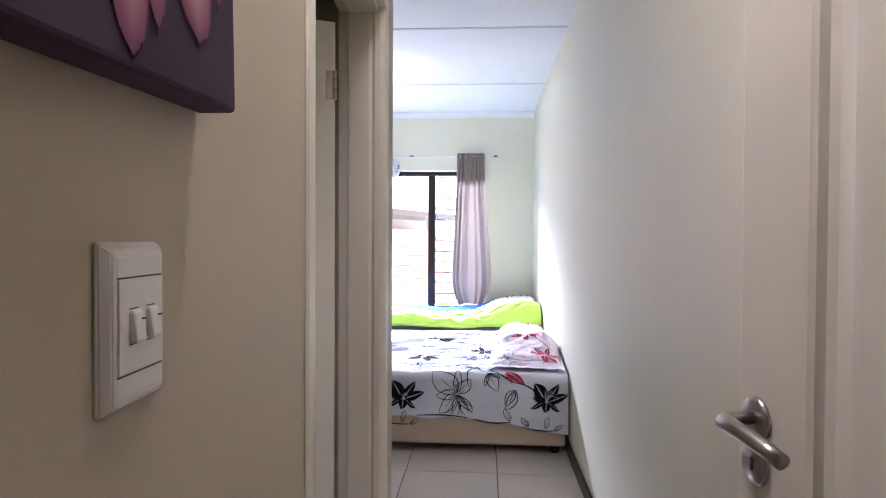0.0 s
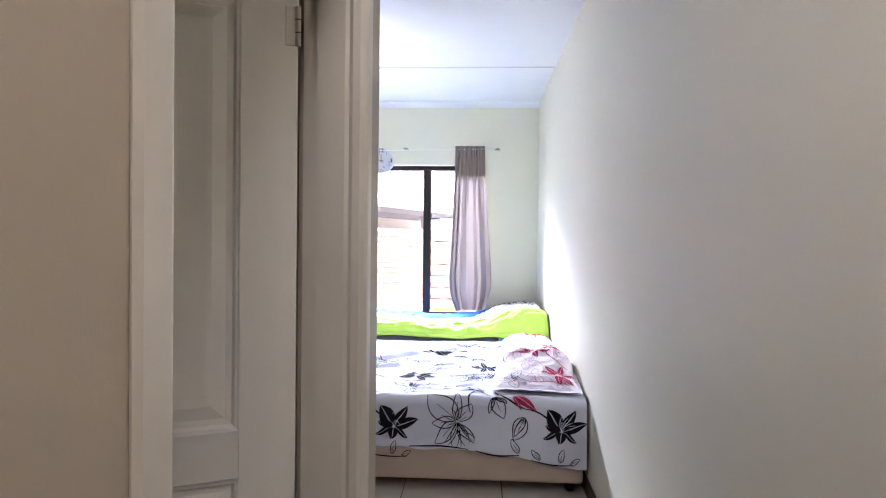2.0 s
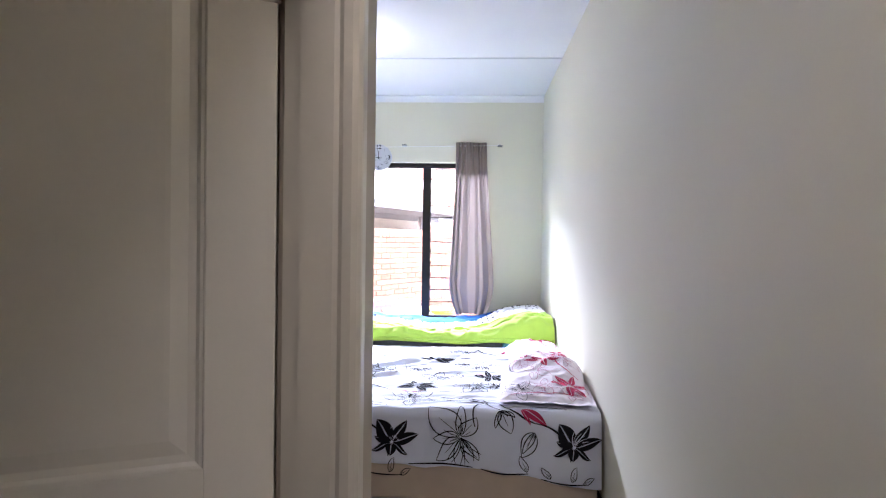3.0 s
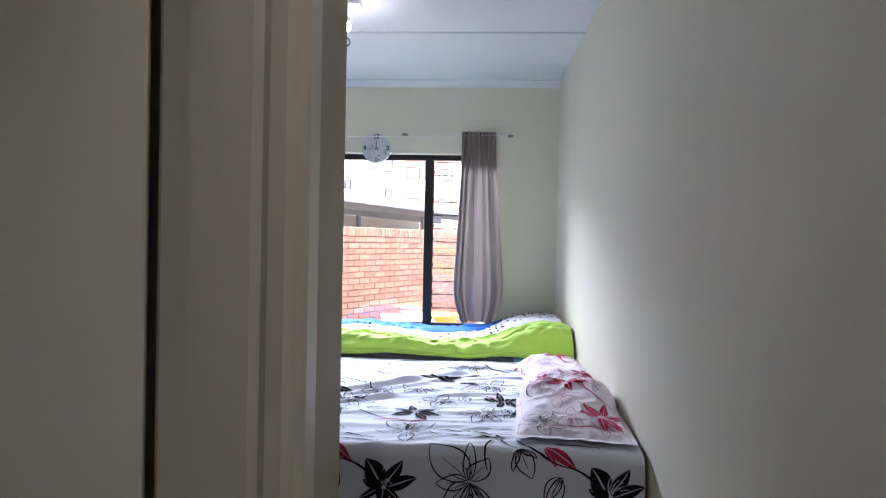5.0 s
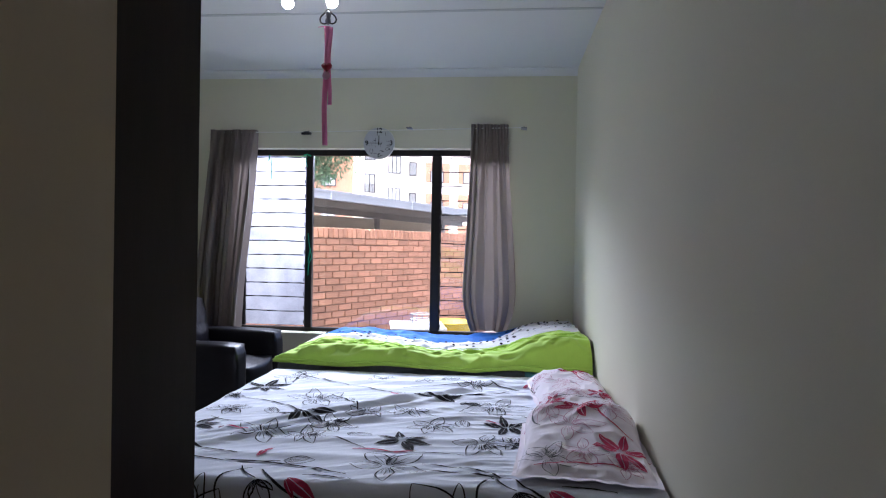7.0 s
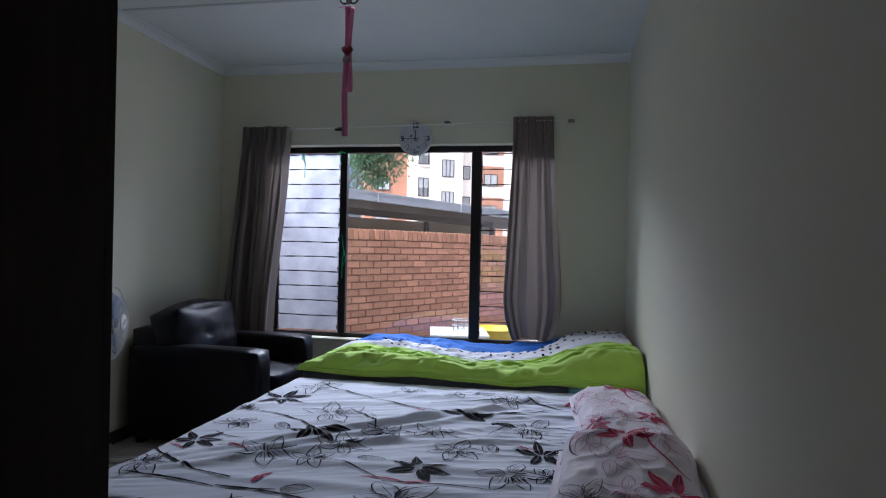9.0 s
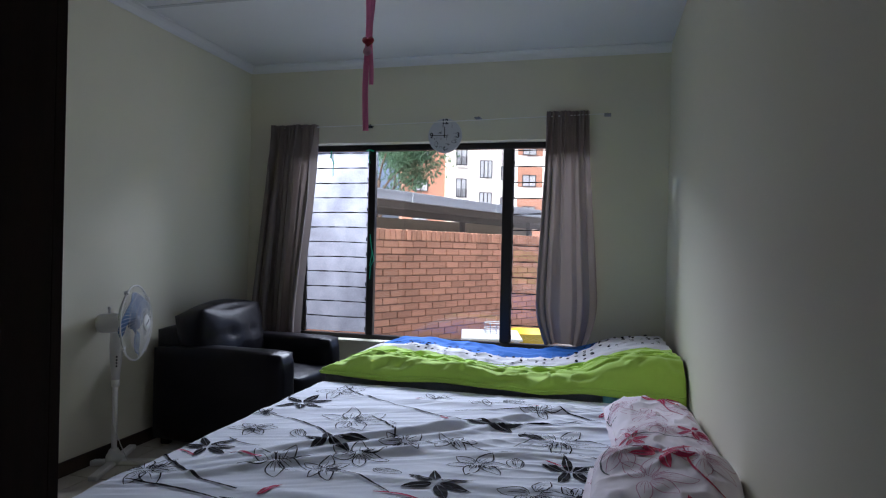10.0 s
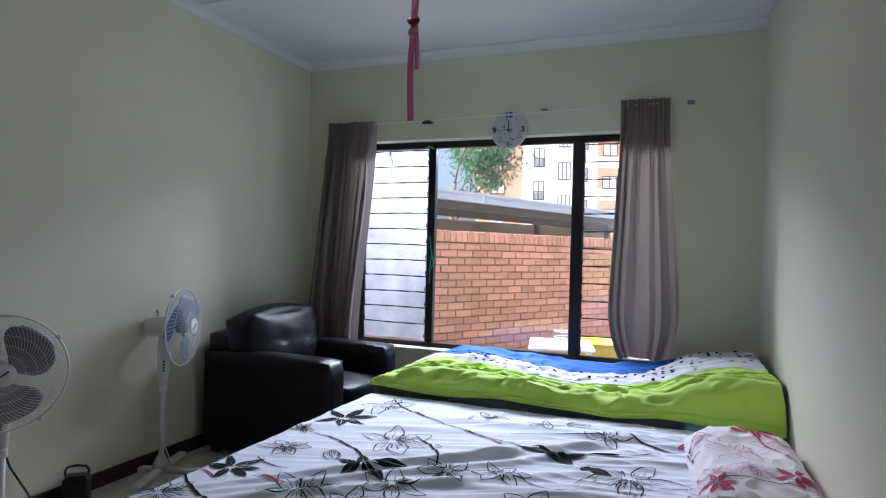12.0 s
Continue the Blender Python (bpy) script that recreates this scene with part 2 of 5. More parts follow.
def prism(outline, z0, z1, bm=None):
    """An upright prism over a plan outline."""
    bm = bm or bmesh.new()
    lo = [bm.verts.new((x, y, z0)) for x, y in outline]
    hi = [bm.verts.new((x, y, z1)) for x, y in outline]
    n = len(lo)
    for k in range(n):
        bm.faces.new((lo[k], lo[(k + 1) % n], hi[(k + 1) % n], hi[k]))
    bm.faces.new(lo[::-1])
    bm.faces.new(hi)
    return bm


def sheet(fn, nu, nv, thick=0.0, pick=None, bm=None):
    """A cloth-like grid: fn(a, b) with a and b from 0 to 1. pick(a, b) gives the material's number."""
    bm = bm or bmesh.new()
    grid = [[bm.verts.new(fn(i / nu, j / nv)) for j in range(nv + 1)] for i in range(nu + 1)]
    for i in range(nu):
        for j in range(nv):
            f = bm.faces.new((grid[i][j], grid[i + 1][j], grid[i + 1][j + 1], grid[i][j + 1]))
            if pick:
                f.material_index = pick((i + 0.5) / nu, (j + 0.5) / nv)
    if thick:
        bmesh.ops.recalc_face_normals(bm, faces=bm.faces[:])
        bmesh.ops.solidify(bm, geom=bm.faces[:], thickness=thick)
    return bm


# ---- the room's shell ----
XL, XR, YB, H = -2.515, 0.59, 6.28, 2.61
HX, YC = -0.25, 1.93            # hall's side wall and the corner where the room opens
WX0, WX1, WZ0, WZ1 = -2.12, 0.06, 0.52, 2.0

back = box(XL - 0.15, WX0, YB, YB + 0.22, 0, H)
box(WX1, XR + 0.15, YB, YB + 0.22, 0, H, bm=back)
box(WX0, WX1, YB, YB + 0.22, WZ1, H, bm=back)
box(WX0, WX1, YB, YB + 0.22, 0, WZ0, bm=back)
bmesh.ops.remove_doubles(back, verts=back.verts[:], dist=0.0005)
solid("wall_north", back, WALL, "cream painted wall with the window opening", "wall", "structure")
solid("wall_east", box(XR, XR + 0.15, -2.2, YB, 0, H), WALL, "long cream painted wall beside the bed", "wall", "structure")
solid("wall_west", box(XL - 0.15, XL, YC - 0.11, YB, 0, H), WALL, "cream painted wall behind the fans", "wall", "structure")
solid("wall_south", box(XL, HX - 0.125, YC - 0.11, YC, 0, H), WALL, "cream painted wall behind the wardrobe", "wall", "structure")
DZ = 2.06
HM = pose(-0.19, 0.645, 0, 0, 0, 2.9)     # the hall's side wall stands a little out of square
HALL_END = 1.287
side = box(-0.165, 0, -0.90, -0.011, 0, H)
box(-0.165, 0, 1.075, HALL_END, 0, H, bm=side)
box(-0.165, 0, -0.011, 1.075, DZ, H, bm=side)
solid("wall_hall", side, HALL, "tan painted hall wall with a door opening", "wall", "structure", at=HM)
entry = box(HX - 0.11, -0.125, -0.37, -0.25, 0, H)
box(0.56, XR, -0.37, -0.25, 0, H, bm=entry)
box(-0.125, 0.56, -0.37, -0.25, 2.06, H, bm=entry)
solid("wall_entry", entry, HALL, "tan painted wall with the entrance opening", "wall", "structure")
closing = box(-1.6, -1.5, -2.2, YC - 0.11, 0, H)
box(-1.5, XR, -2.3, -2.2, 0, H, bm=closing)
solid("wall_closing", closing, HALL, "plain tan walls that close the hall", "wall", "structure")
solid("ceiling", box(XL - 0.15, XR + 0.15, -2.3, YB + 0.22, H, H + 0.12), CEIL, "white ceiling boards", "ceiling", "structure")
trim = bmesh.new()
for y in (3.64, 5.06, 2.24):
    box(XL, XR, y - 0.014, y + 0.014, H - 0.004, H + 0.01, 0.002, 1, trim)
solid("trim", trim, STRIP, "flat cover strips over the ceiling joints", "trim", "structure")

COVE = ((0.0, -0.054), (0.006, -0.054), (0.011, -0.038), (0.022, -0.021), (0.038, -0.010), (0.056, -0.006), (0.056, 0.0), (0.0, 0.0))


def cornice(name, ends, out):
    """A plaster cove that runs between two ends in plan; out points away from the wall."""
    bm = bmesh.new()
    rows = [[bm.verts.new((x + out[0] * d, y + out[1] * d, H + z)) for d, z in COVE] for x, y in ends]
    for k in range(len(COVE)):
        n = (k + 1) % len(COVE)
        bm.faces.new((rows[0][k], rows[0][n], rows[1][n], rows[1][k]))
    for r in rows:
        bm.faces.new(r)
    solid(name, bm, CEIL, "white plaster cove along the ceiling", "cornice", "structure")


cornice("cornice_north", ((XL, YB), (XR, YB)), (0, -1))
cornice("cornice_west", ((XL, YC), (XL, YB)), (1, 0))

sk = box(XR - 0.014, XR, 0.6, YB, 0, 0.078, 0.004)
box(XL, XL + 0.014, YC, YB, 0, 0.078, 0.004, bm=sk)
box(XL + 0.014, XR - 0.014, YB - 0.014, YB, 0, 0.078, 0.004, bm=sk)
solid("baseboard", sk, SKIRT, "dark brown timber skirting along the walls", "skirting", "structure")

floor = solid("floor", box(-1.6, XR + 0.1, -2.3, YC, -0.1, -0.006, bm=box(XL - 0.1, XR + 0.1, YC, YB + 0.1, -0.1, -0.006)), GROUT,
              "beige ceramic tiles with dark joints", "floor", "structure")

# ---- the window ----
win = thing("window_1", "dark bronze window with a fixed pane between louvres", "window", kind="structure")
FY0, FY1 = 6.375, 6.425


def bar(x0, x1, z0, z1, y0=FY0, y1=FY1):
    part("window_frame", box(x0, x1, y0, y1, z0, z1, 0.004, 1), BRONZE, win)


bar(WX0, WX1, WZ1 - 0.045, WZ1)
bar(WX0, WX1, WZ0, WZ0 + 0.035)
bar(WX0, WX0 + 0.03, WZ0 + 0.035, WZ1 - 0.045)
bar(WX1 - 0.03, WX1, WZ0 + 0.035, WZ1 - 0.045)
bar(-1.562, -1.505, WZ0 + 0.035, WZ1 - 0.045)
bar(-0.53, -0.458, WZ0 + 0.035, WZ1 - 0.045)
pane = part("pane", box(-1.505, -0.53, 6.398, 6.403, WZ0 + 0.035, WZ1 - 0.045), GLASS, win, "clear fixed pane")
pane.visible_shadow = False
part("window_sill", box(WX0, WX1, YB - 0.012, FY0, WZ0 - 0.02, WZ0 + 0.004, 0.003, 1), WALL, win, "plastered inside sill")


def louvres(x0, x1, mats, tilt, count, label):
    z0, z1 = WZ0 + 0.05, WZ1 - 0.06
    step = (z1 - z0) / count
    rl = random.Random(count + int(x0 * 100))
    for x in (x0, x1):
        part("louvre_channel", box(x - 0.012, x + 0.012, 6.385, 6.42, z0 - 0.01, z1 + 0.01, 0.002, 1), BRONZE, win)
    for k in range(count):
        z = z0 + (k + 0.5) * step
        blade = part("louvre_blade", moved(box(x0 + 0.014, x1 - 0.014, -0.003, 0.003, -step * 0.53, step * 0.53),
                                           pose(0, 6.40, z, tilt + rl.uniform(-3, 3))), mats, win, label)
        blade.visible_shadow = False
        bow, lean = rl.uniform(-0.004, 0.004), rl.uniform(-0.003, 0.003)
        edge = [(x0 + 0.014 + (x1 - x0 - 0.028) * q / 10, 6.388, z + step * 0.5 + bow * math.sin(math.pi * q / 10) + lean * (q / 5 - 1)) for q in range(11)]
        part("blade_edge", tube(edge, [0.0042 + 0.0016 * math.sin(q * 1.9 + k) for q in range(11)], 5), BRONZE, win)
        for x in (x0 + 0.016, x1 - 0.016):
            part("blade_clip", box(x - 0.003, x + 0.003, 6.376, 6.386, z - step * 0.4, z - step * 0.4 + 0.03, 0.002, 1), BRONZE, win)


louvres(-2.078, -1.552, OBSCURE, 7, 12, "patterned translucent louvre blade")
louvres(-0.464, 0.018, GLASS, 12, 12, "clear louvre blade")

# ---- outside: ground, brick wall, carport, flats, tree ----
solid("ground", box(-220, 220, YB + 0.22, 420, -0.6, -0.14), PAVING, "concrete paving and ground outside the window", "ground", "structure")
solid("house_outer_wall", box(-9, XL - 0.15, YB + 0.02, YB + 0.22, -0.14, 3.0), BRICKFAR, "outer brick wall of the house", "wall", "structure")

BW = pose(-2.13, 8.10, -0.14, 0, 0, 60.4)      # the garden wall runs away at an angle
garden = thing("garden_wall", "orange face brick boundary wall with a soldier course", "wall", BW, kind="structure")
WALL_TOP = 1.42 + 0.14
SOLDIER = 0.115
COURSE = 0.0775
part("mortar_core", box(-6, 10, 0.016, 0.21, 0, WALL_TOP - 0.012), MORTAR, garden, "pale mortar between the bricks")
brick_mesh = mesh_of("brick", box(-0.1035, 0.1035, 0, 0.10, -0.0335, 0.0335, 0.005, 1), BRICK)
soldier_mesh = mesh_of("soldier_brick", box(-0.0345, 0.0345, -0.004, 0.222, -SOLDIER / 2, SOLDIER / 2, 0.005, 1), BRICK)
rest = bmesh.new()
rnd = random.Random(4)
courses = int((WALL_TOP - SOLDIER) / COURSE)
made = 0
for c in range(courses):
    z = WALL_TOP - SOLDIER - (c + 0.5) * COURSE - 0.006
    for k in range(-28, 46):
        x = (k + (0.5 if c % 2 else 0)) * 0.2165
        dx, dz = rnd.uniform(-0.004, 0.004), rnd.uniform(-0.002, 0.002)
        if -0.75 < x < 3.2 and c < 13:
            ob = new("brick", brick_mesh)
            ob.parent = garden
            ob.matrix_basis = pose(x + dx, rnd.uniform(-0.003, 0.003), z + dz, 0, rnd.uniform(-0.5, 0.5), 0)
            made += 1
        else:
            box(x - 0.1035, x + 0.1035, 0, 0.1, z - 0.0335, z + 0.0335, bm=rest) if abs(x) < 6 else None
for k in range(-70, 120):
    x = k * 0.0785
    if -0.8 < x < 3.4:
        ob = new("soldier_brick", soldier_mesh)
        ob.parent = garden
        ob.matrix_basis = pose(x, rnd.uniform(-0.004, 0.004), WALL_TOP - SOLDIER / 2 + rnd.uniform(-0.003, 0.003), 0, rnd.uniform(-1, 1), 0)
    else:
        box(x - 0.0345, x + 0.0345, -0.004, 0.222, WALL_TOP - SOLDIER, WALL_TOP, bm=rest) if -5 < x < 6 else None
tagged(part("brickwork", rest, BRICK, garden, "rest of the brickwork"), kind="stuff")

# carport behind the wall
CP = pose(-3.53, 11.56, -0.14, 0, 0, 60.7)
carport = thing("carport", "open carport with a grey sheet roof and pale gutter", "carport", CP)
L0, L1 = -9.0, 9.0


def along(x):
    return 2.325 - 0.020 * x       # the eaves fall slightly along the length


def slab(x0, x1, y0, y1, below, above, tilt=0.0, bm=None):
    """A bar that follows the eaves' fall; tilt lifts it towards the back."""
    bm = bm or bmesh.new()
    v = [bm.verts.new((x, y, along(x) + tilt * y + d)) for d in (below, above) for x, y in ((x0, y0), (x1, y0), (x1, y1), (x0, y1))]
    for q in ((0, 3, 2, 1), (4, 5, 6, 7), (0, 1, 5, 4), (1, 2, 6, 5), (2, 3, 7, 6), (3, 0, 4, 7)):
        bm.faces.new([v[i] for i in q])
    return bm


part("roof", slab(L0, L1, 0.02, 3.4, -0.03, 0.0, 0.02), ROOFM, carport, "grey metal roof sheet")
ribs = bmesh.new()
for k in range(90):
    x = L0 + 0.2 * k
    slab(x, x + 0.04, -0.02, 3.4, 0.0, 0.03, 0.02, ribs)
part("roof_ribs", ribs, ROOFM, carport)
part("gutter", slab(L0, L1, -0.1, 0.02, -0.15, 0.0), GUTTER, carport, "pale grey gutter along the eaves")
part("gutter_lip", slab(L0, L1, -0.112, -0.1, -0.03, 0.012), GUTTER, carport)
for x in (-2.2, 0.85, 3.2):
    part("gutter_bracket", slab(x, x + 0.02, -0.12, -0.1, -0.16, 0.015), GUTTER, carport)
part("soffit", slab(L0, L1, 0.02, 3.4, -0.06, -0.035, 0.02), SOFFIT, carport, "dark underside of the roof")
for y in (0.35, 2.4):
    part("beam", slab(L0, L1, y, y + 0.12, -0.25, -0.062, 0.02), SOFFIT, carport, "steel roof beam")
for x in (-6, -0.3, 5.0):
    part("post", box(x, x + 0.1, 0.36, 0.46, 0, along(x) - 0.2), SOFFIT, carport)
    part("post", box(x, x + 0.1, 2.42, 2.52, 0, along(x) - 0.19), SOFFIT, carport)
part("back_wall", box(L0, L1, 3.25, 3.4, 0, 2.06), BEIGEPL, carport, "beige plastered wall at the back")
part("white_post", box(0.42, 0.5, 1.2, 1.28, 0, 1.78, 0.01, 1), PLASTER, carport, "white painted post")
for z in (1.5, 1.66):
    part("rail", box(L0, L1, 2.8, 2.84, z, z + 0.05), SOFFIT, carport)

# flats far behind
flats = thing("apartment_building", "white plastered and orange brick flats with balconies", "building", pose(-18.6, 59.5, -0.14, 0, 0, 20.5))
FL = 3.1


def far_window(x, z, w, h, y=0.0, panes=2):
    w_ob = part("window", box(x, x + w, y - 0.05, y + 0.02, z, z + h), FARGLASS, flats, "dark window")
    fr = bmesh.new()
    for k in range(panes + 1):
        xx = x + w * k / panes
        box(xx - 0.04, xx + 0.04, y - 0.09, y - 0.04, z, z + h, bm=fr)
    for zz in (z, z + h):
        box(x - 0.04, x + w + 0.04, y - 0.09, y - 0.04, zz - 0.04, zz + 0.04, bm=fr)
    part("frame", fr, RAIL, w_ob)


part("wall", box(0.0, 4.1, 0, 9, 0, 15), BRICKFAR, flats, "orange brick wall")
part("wall", box(4.1, 4.9, -0.7, 9, 0, 15), BEIGEPL, flats, "cream plastered corner")
part("wall", box(4.9, 9.4, -1.4, 9, 0, 15), PLASTER, flats, "white plastered wall")
part("wall", box(9.4, 10.9, 0.4, 9, 0, 15), PLASTER, flats)
part("wall", box(10.9, 26, -0.8, 9, 0, 15), PLASTER, flats, "white plastered wall with brick recesses")
part("roof", box(-0.4, 26.4, -1.8, 9.4, 15, 15.4), ROOFM, flats)
for f in range(4):
    z = f * FL
    far_window(1.0, z + 0.7, 1.4, 1.0, 0.0, 2)
    far_window(5.05, z + 3.2, 0.95, 1.75, -1.4, 2)
    rl = bmesh.new()
    for k in range(9):
        box(5.0 + 0.13 * k, 5.03 + 0.13 * k, -1.62, -1.59, z + 3.1, z + 3.95, bm=rl)
    box(4.98, 6.1, -1.64, -1.58, z + 3.93, z + 3.98, bm=rl)
    part("railing", rl, RAIL, flats)
    part("balcony_slab", box(4.95, 6.12, -1.66, -1.4, z + 2.98, z + 3.1), PLASTER, flats)
    far_window(7.35, z + 2.05, 1.15, 1.65, -1.4, 3)
    far_window(9.8, z + 2.1, 0.7, 1.3, 0.4, 1)
    for x in (11.2, 14.6, 18.0):
        part("recess", box(x, x + 2.5, -0.86, -0.80, z + 1.35, z + 3.35), BRICKFAR, flats, "shaded brick back of the balcony")
        far_window(x + 0.5, z + 1.4, 1.3, 1.1, -0.86, 2)

# tree
tree = thing("tree", "broad green tree in front of the flats", "tree", pose(-13.5, 38.2, -0.14))
rt = random.Random(11)
wood = bmesh.new()
tips = []


def limb(p, d, length, r, depth):
    pts, rad, q, dirn = [p], [r], p, d
    for k in range(4):
        dirn = (dirn + Vector((rt.uniform(-0.25, 0.25), rt.uniform(-0.25, 0.25), rt.uniform(-0.05, 0.16)))).normalized()
        q = q + dirn * length / 4
        pts.append(q)
        rad.append(r * (1 - 0.13 * (k + 1)))
        if depth and k >= 1:
            a = rt.uniform(0, math.tau)
            side_d = (dirn + Vector((math.cos(a), math.sin(a), rt.uniform(-0.1, 0.4))) * 0.9).normalized()
            limb(q, side_d, length * rt.uniform(0.55, 0.75), rad[-1] * 0.55, depth - 1)
    tube(pts, rad, 6, wood)
    if depth <= 1:
        tips.extend(pts[1:])


limb(Vector((0, 0, 0)), Vector((0.05, 0, 1)), 5.5, 0.28, 3)
part("trunk", wood, BARK, tree, "brown trunk and limbs", True)
crown = bmesh.new()
for p in tips:
    for k in range(44):
        c = p + Vector((rt.gauss(0, 0.5), rt.gauss(0, 0.5), rt.gauss(0.0, 0.32)))
        if c.x > 4.6 + 0.6 * math.sin(c.z * 2.1):
            continue
        s = rt.uniform(0.08, 0.19)
        m = Matrix.Translation(c) @ Euler((rt.uniform(0, 6), rt.uniform(0, 6), rt.uniform(0, 6))).to_matrix().to_4x4()
        v = [crown.verts.new(m @ Vector(w)) for w in ((-s, 0, 0), (0, -s * 0.45, 0.02), (s, 0, 0), (0, s * 0.45, 0.02))]
        crown.faces.new(v)
part("crown", crown, LEAF, tree, "loose green crown of small leaves")

# ---- doors ----
def door_frame(name, label, outline, head):
    ob = thing(name, label, "door frame", HM, kind="structure")
    mirror = [(x, 1.064 - y - (0.010 if y < 1.06 else 0)) for x, y in outline][::-1]
    part("far_jamb", prism(outline, 0, DZ - 0.012), FRAMEP, ob)
    part("near_jamb", prism(mirror, 0, DZ - 0.012), FRAMEP, ob)
    bm = bmesh.new()
    for x0, x1, z0 in head:
        box(x0, x1, -0.011, 1.075, z0, DZ, 0.003, 1, bm)
    part("head", bm, FRAMEP, ob)
    return ob


door_frame("door_frame", "cream enamelled pressed steel door frame", [
    (-0.150, 1.0745), (-0.150, 1.049), (-0.119, 1.047), (-0.116, 1.031), (-0.050, 1.027), (-0.040, 1.031), (-0.031, 1.022), (-0.014, 1.021),
    (-0.003, 1.026), (0.004, 1.033), (0.006, 1.040), (0.006, 1.088), (0.002, 1.094), (0.0005, 1.094), (0.0005, 1.0745)],
    [(-0.150, -0.117, 2.008), (-0.117, -0.020, 1.995), (-0.020, 0.006, 2.01)])


def panel_door(name, label, at, width, height, category="door"):
    """A moulded two-panel leaf that hangs on its local z axis and runs along x; its face is at y = 0."""
    d = thing(name, label, category, at, kind="structure")
    part("leaf", box(0, width, -0.029, -0.013, 0.012, height, 0.002, 1), DOORP, d)
    stile, rails = 0.130, ((0.012, 0.2), (0.735, 0.850), (height - 0.15, height))
    for face in (0, 1):
        y0, y1 = ((-0.014, 0.0), (-0.042, -0.028))[face]
        for x0, x1 in ((0, stile), (width - stile, width)):
            part("stile", box(x0, x1, y0, y1, 0.012, height, 0.004, 2), DOORP, d)
        for z0, z1 in rails:
            part("rail", box(stile - 0.004, width - stile + 0.004, y0 + (0.0005 if face else 0), y1 - (0 if face else 0.0005), z0, z1, 0.004, 2), DOORP, d)
        for (a, z0), (z1, b) in zip(rails, rails[1:]):
            bm = bmesh.new()
            rings = []
            for inset, deep in ((0.0, 0.0), (0.006, 0.002), (0.012, 0.010), (0.026, 0.0115), (0.056, 0.004), (0.066, 0.0035)):
                y = -deep if face == 0 else -0.042 + deep
                rings.append([bm.verts.new(p) for p in ((stile + inset, y, z0 + inset), (width - stile - inset, y, z0 + inset),
                                                        (width - stile - inset, y, z1 - inset), (stile + inset, y, z1 - inset))])
            for r0, r1 in zip(rings, rings[1:]):
                for k in range(4):
                    bm.faces.new((r0[k], r0[(k + 1) % 4], r1[(k + 1) % 4], r1[k]))
            bm.faces.new(rings[-1])
            part("panel", bm, DOORP, d)
    return d


side_door = panel_door("door_1", "cream panelled door standing ajar into a side room", HM @ pose(-0.159, 1.037, 0, 0, 0, 203), 0.86, 1.972)
for z in (0.25, 1.77):
    hinge = part("hinge", tube([(0.002, 0.004, z - 0.045), (0.002, 0.004, z + 0.045)], 0.0065, 10), FRAMEP, side_door, "painted steel hinge")
    part("hinge_leaf", box(0.004, 0.03, -0.001, 0.003, z - 0.045, z + 0.045, 0.001, 1), FRAMEP, hinge)
    for dz in (-0.015, 0.015):
        part("knuckle_joint", tube([(0.002, 0.004, z + dz - 0.001), (0.002, 0.004, z + dz + 0.001)], 0.0072, 10), BLACKPL, hinge)

entry_door = panel_door("door_2", "cream panelled entrance door opened back to the wall", pose(0.537, -0.242, 0, 0, 0, 99.6), 0.79, 2.03)


def lever(parent, x, z):
    """A steel lever on a round rose, with a keyhole plate under it."""
    rose = moved(lathe([(0.024, 0), (0.0265, 0.002), (0.0265, 0.006), (0.022, 0.009), (0.010, 0.0095)], 28), pose(x, 0, z, -90))
    h = part("door_handle", rose, METAL, parent, "brushed steel lever handle", True)
    pts = [(x, 0.006, z), (x, 0.034, z), (x - 0.004, 0.046, z), (x - 0.014, 0.053, z + 0.001), (x - 0.035, 0.055, z + 0.0015),
           (x - 0.065, 0.053, z - 0.002), (x - 0.09, 0.049, z - 0.007), (x - 0.112, 0.046, z - 0.013)]
    part("lever", tube(pts, [0.0085, 0.0085, 0.0095, 0.0102, 0.0102, 0.0098, 0.0095, 0.009], 14), METAL, h, smooth=True)
    esc = moved(lathe([(0.023, 0), (0.025, 0.002), (0.025, 0.005), (0.022, 0.008)], 28), pose(x, 0, z - 0.056, -90))
    k = part("keyhole_plate", esc, METAL, parent, "round steel keyhole plate", True)
    part("keyhole", box(x - 0.0025, x + 0.0025, 0.0078, 0.0086, z - 0.064, z - 0.047, 0.001, 1), BLACKPL, k)


lever(entry_door, 0.747, 1.066)
fr = box(-0.125, -0.105, -0.372, -0.248, 0, 2.04, 0.003)
box(0.552, 0.562, -0.372, -0.26, 0, 2.04, 0.003, bm=fr)
box(-0.105, 0.552, -0.372, -0.248, 2.04, 2.06, 0.003, bm=fr)
solid("door_frame_2", fr, FRAMEP, "cream enamelled entrance door frame", "door frame", "structure")

# ---- light switch and canvas in the hall ----
sw = thing("light_switch", "white plastic double light switch on the tan wall", "switch", HM @ pose(0, -0.530, 1.226, 0, 0, 90) @ Matrix.Diagonal((0.8, 0.8, 0.8, 1)))
bm = bmesh.new()
rings = []
for w, h, y in ((0.047, 0.068, 0.0), (0.047, 0.068, -0.004), (0.041, 0.062, -0.012), (0.036, 0.057, -0.0135)):
    rings.append([bm.verts.new((sx * w, y, sz * h)) for sx, sz in ((-1, -1), (1, -1), (1, 1), (-1, 1))])
for a, b in zip(rings, rings[1:]):
    for k in range(4):
        bm.faces.new((a[k], a[(k + 1) % 4], b[(k + 1) % 4], b[k]))
bm.faces.new(rings[-1])
bm.faces.new(rings[0][::-1])
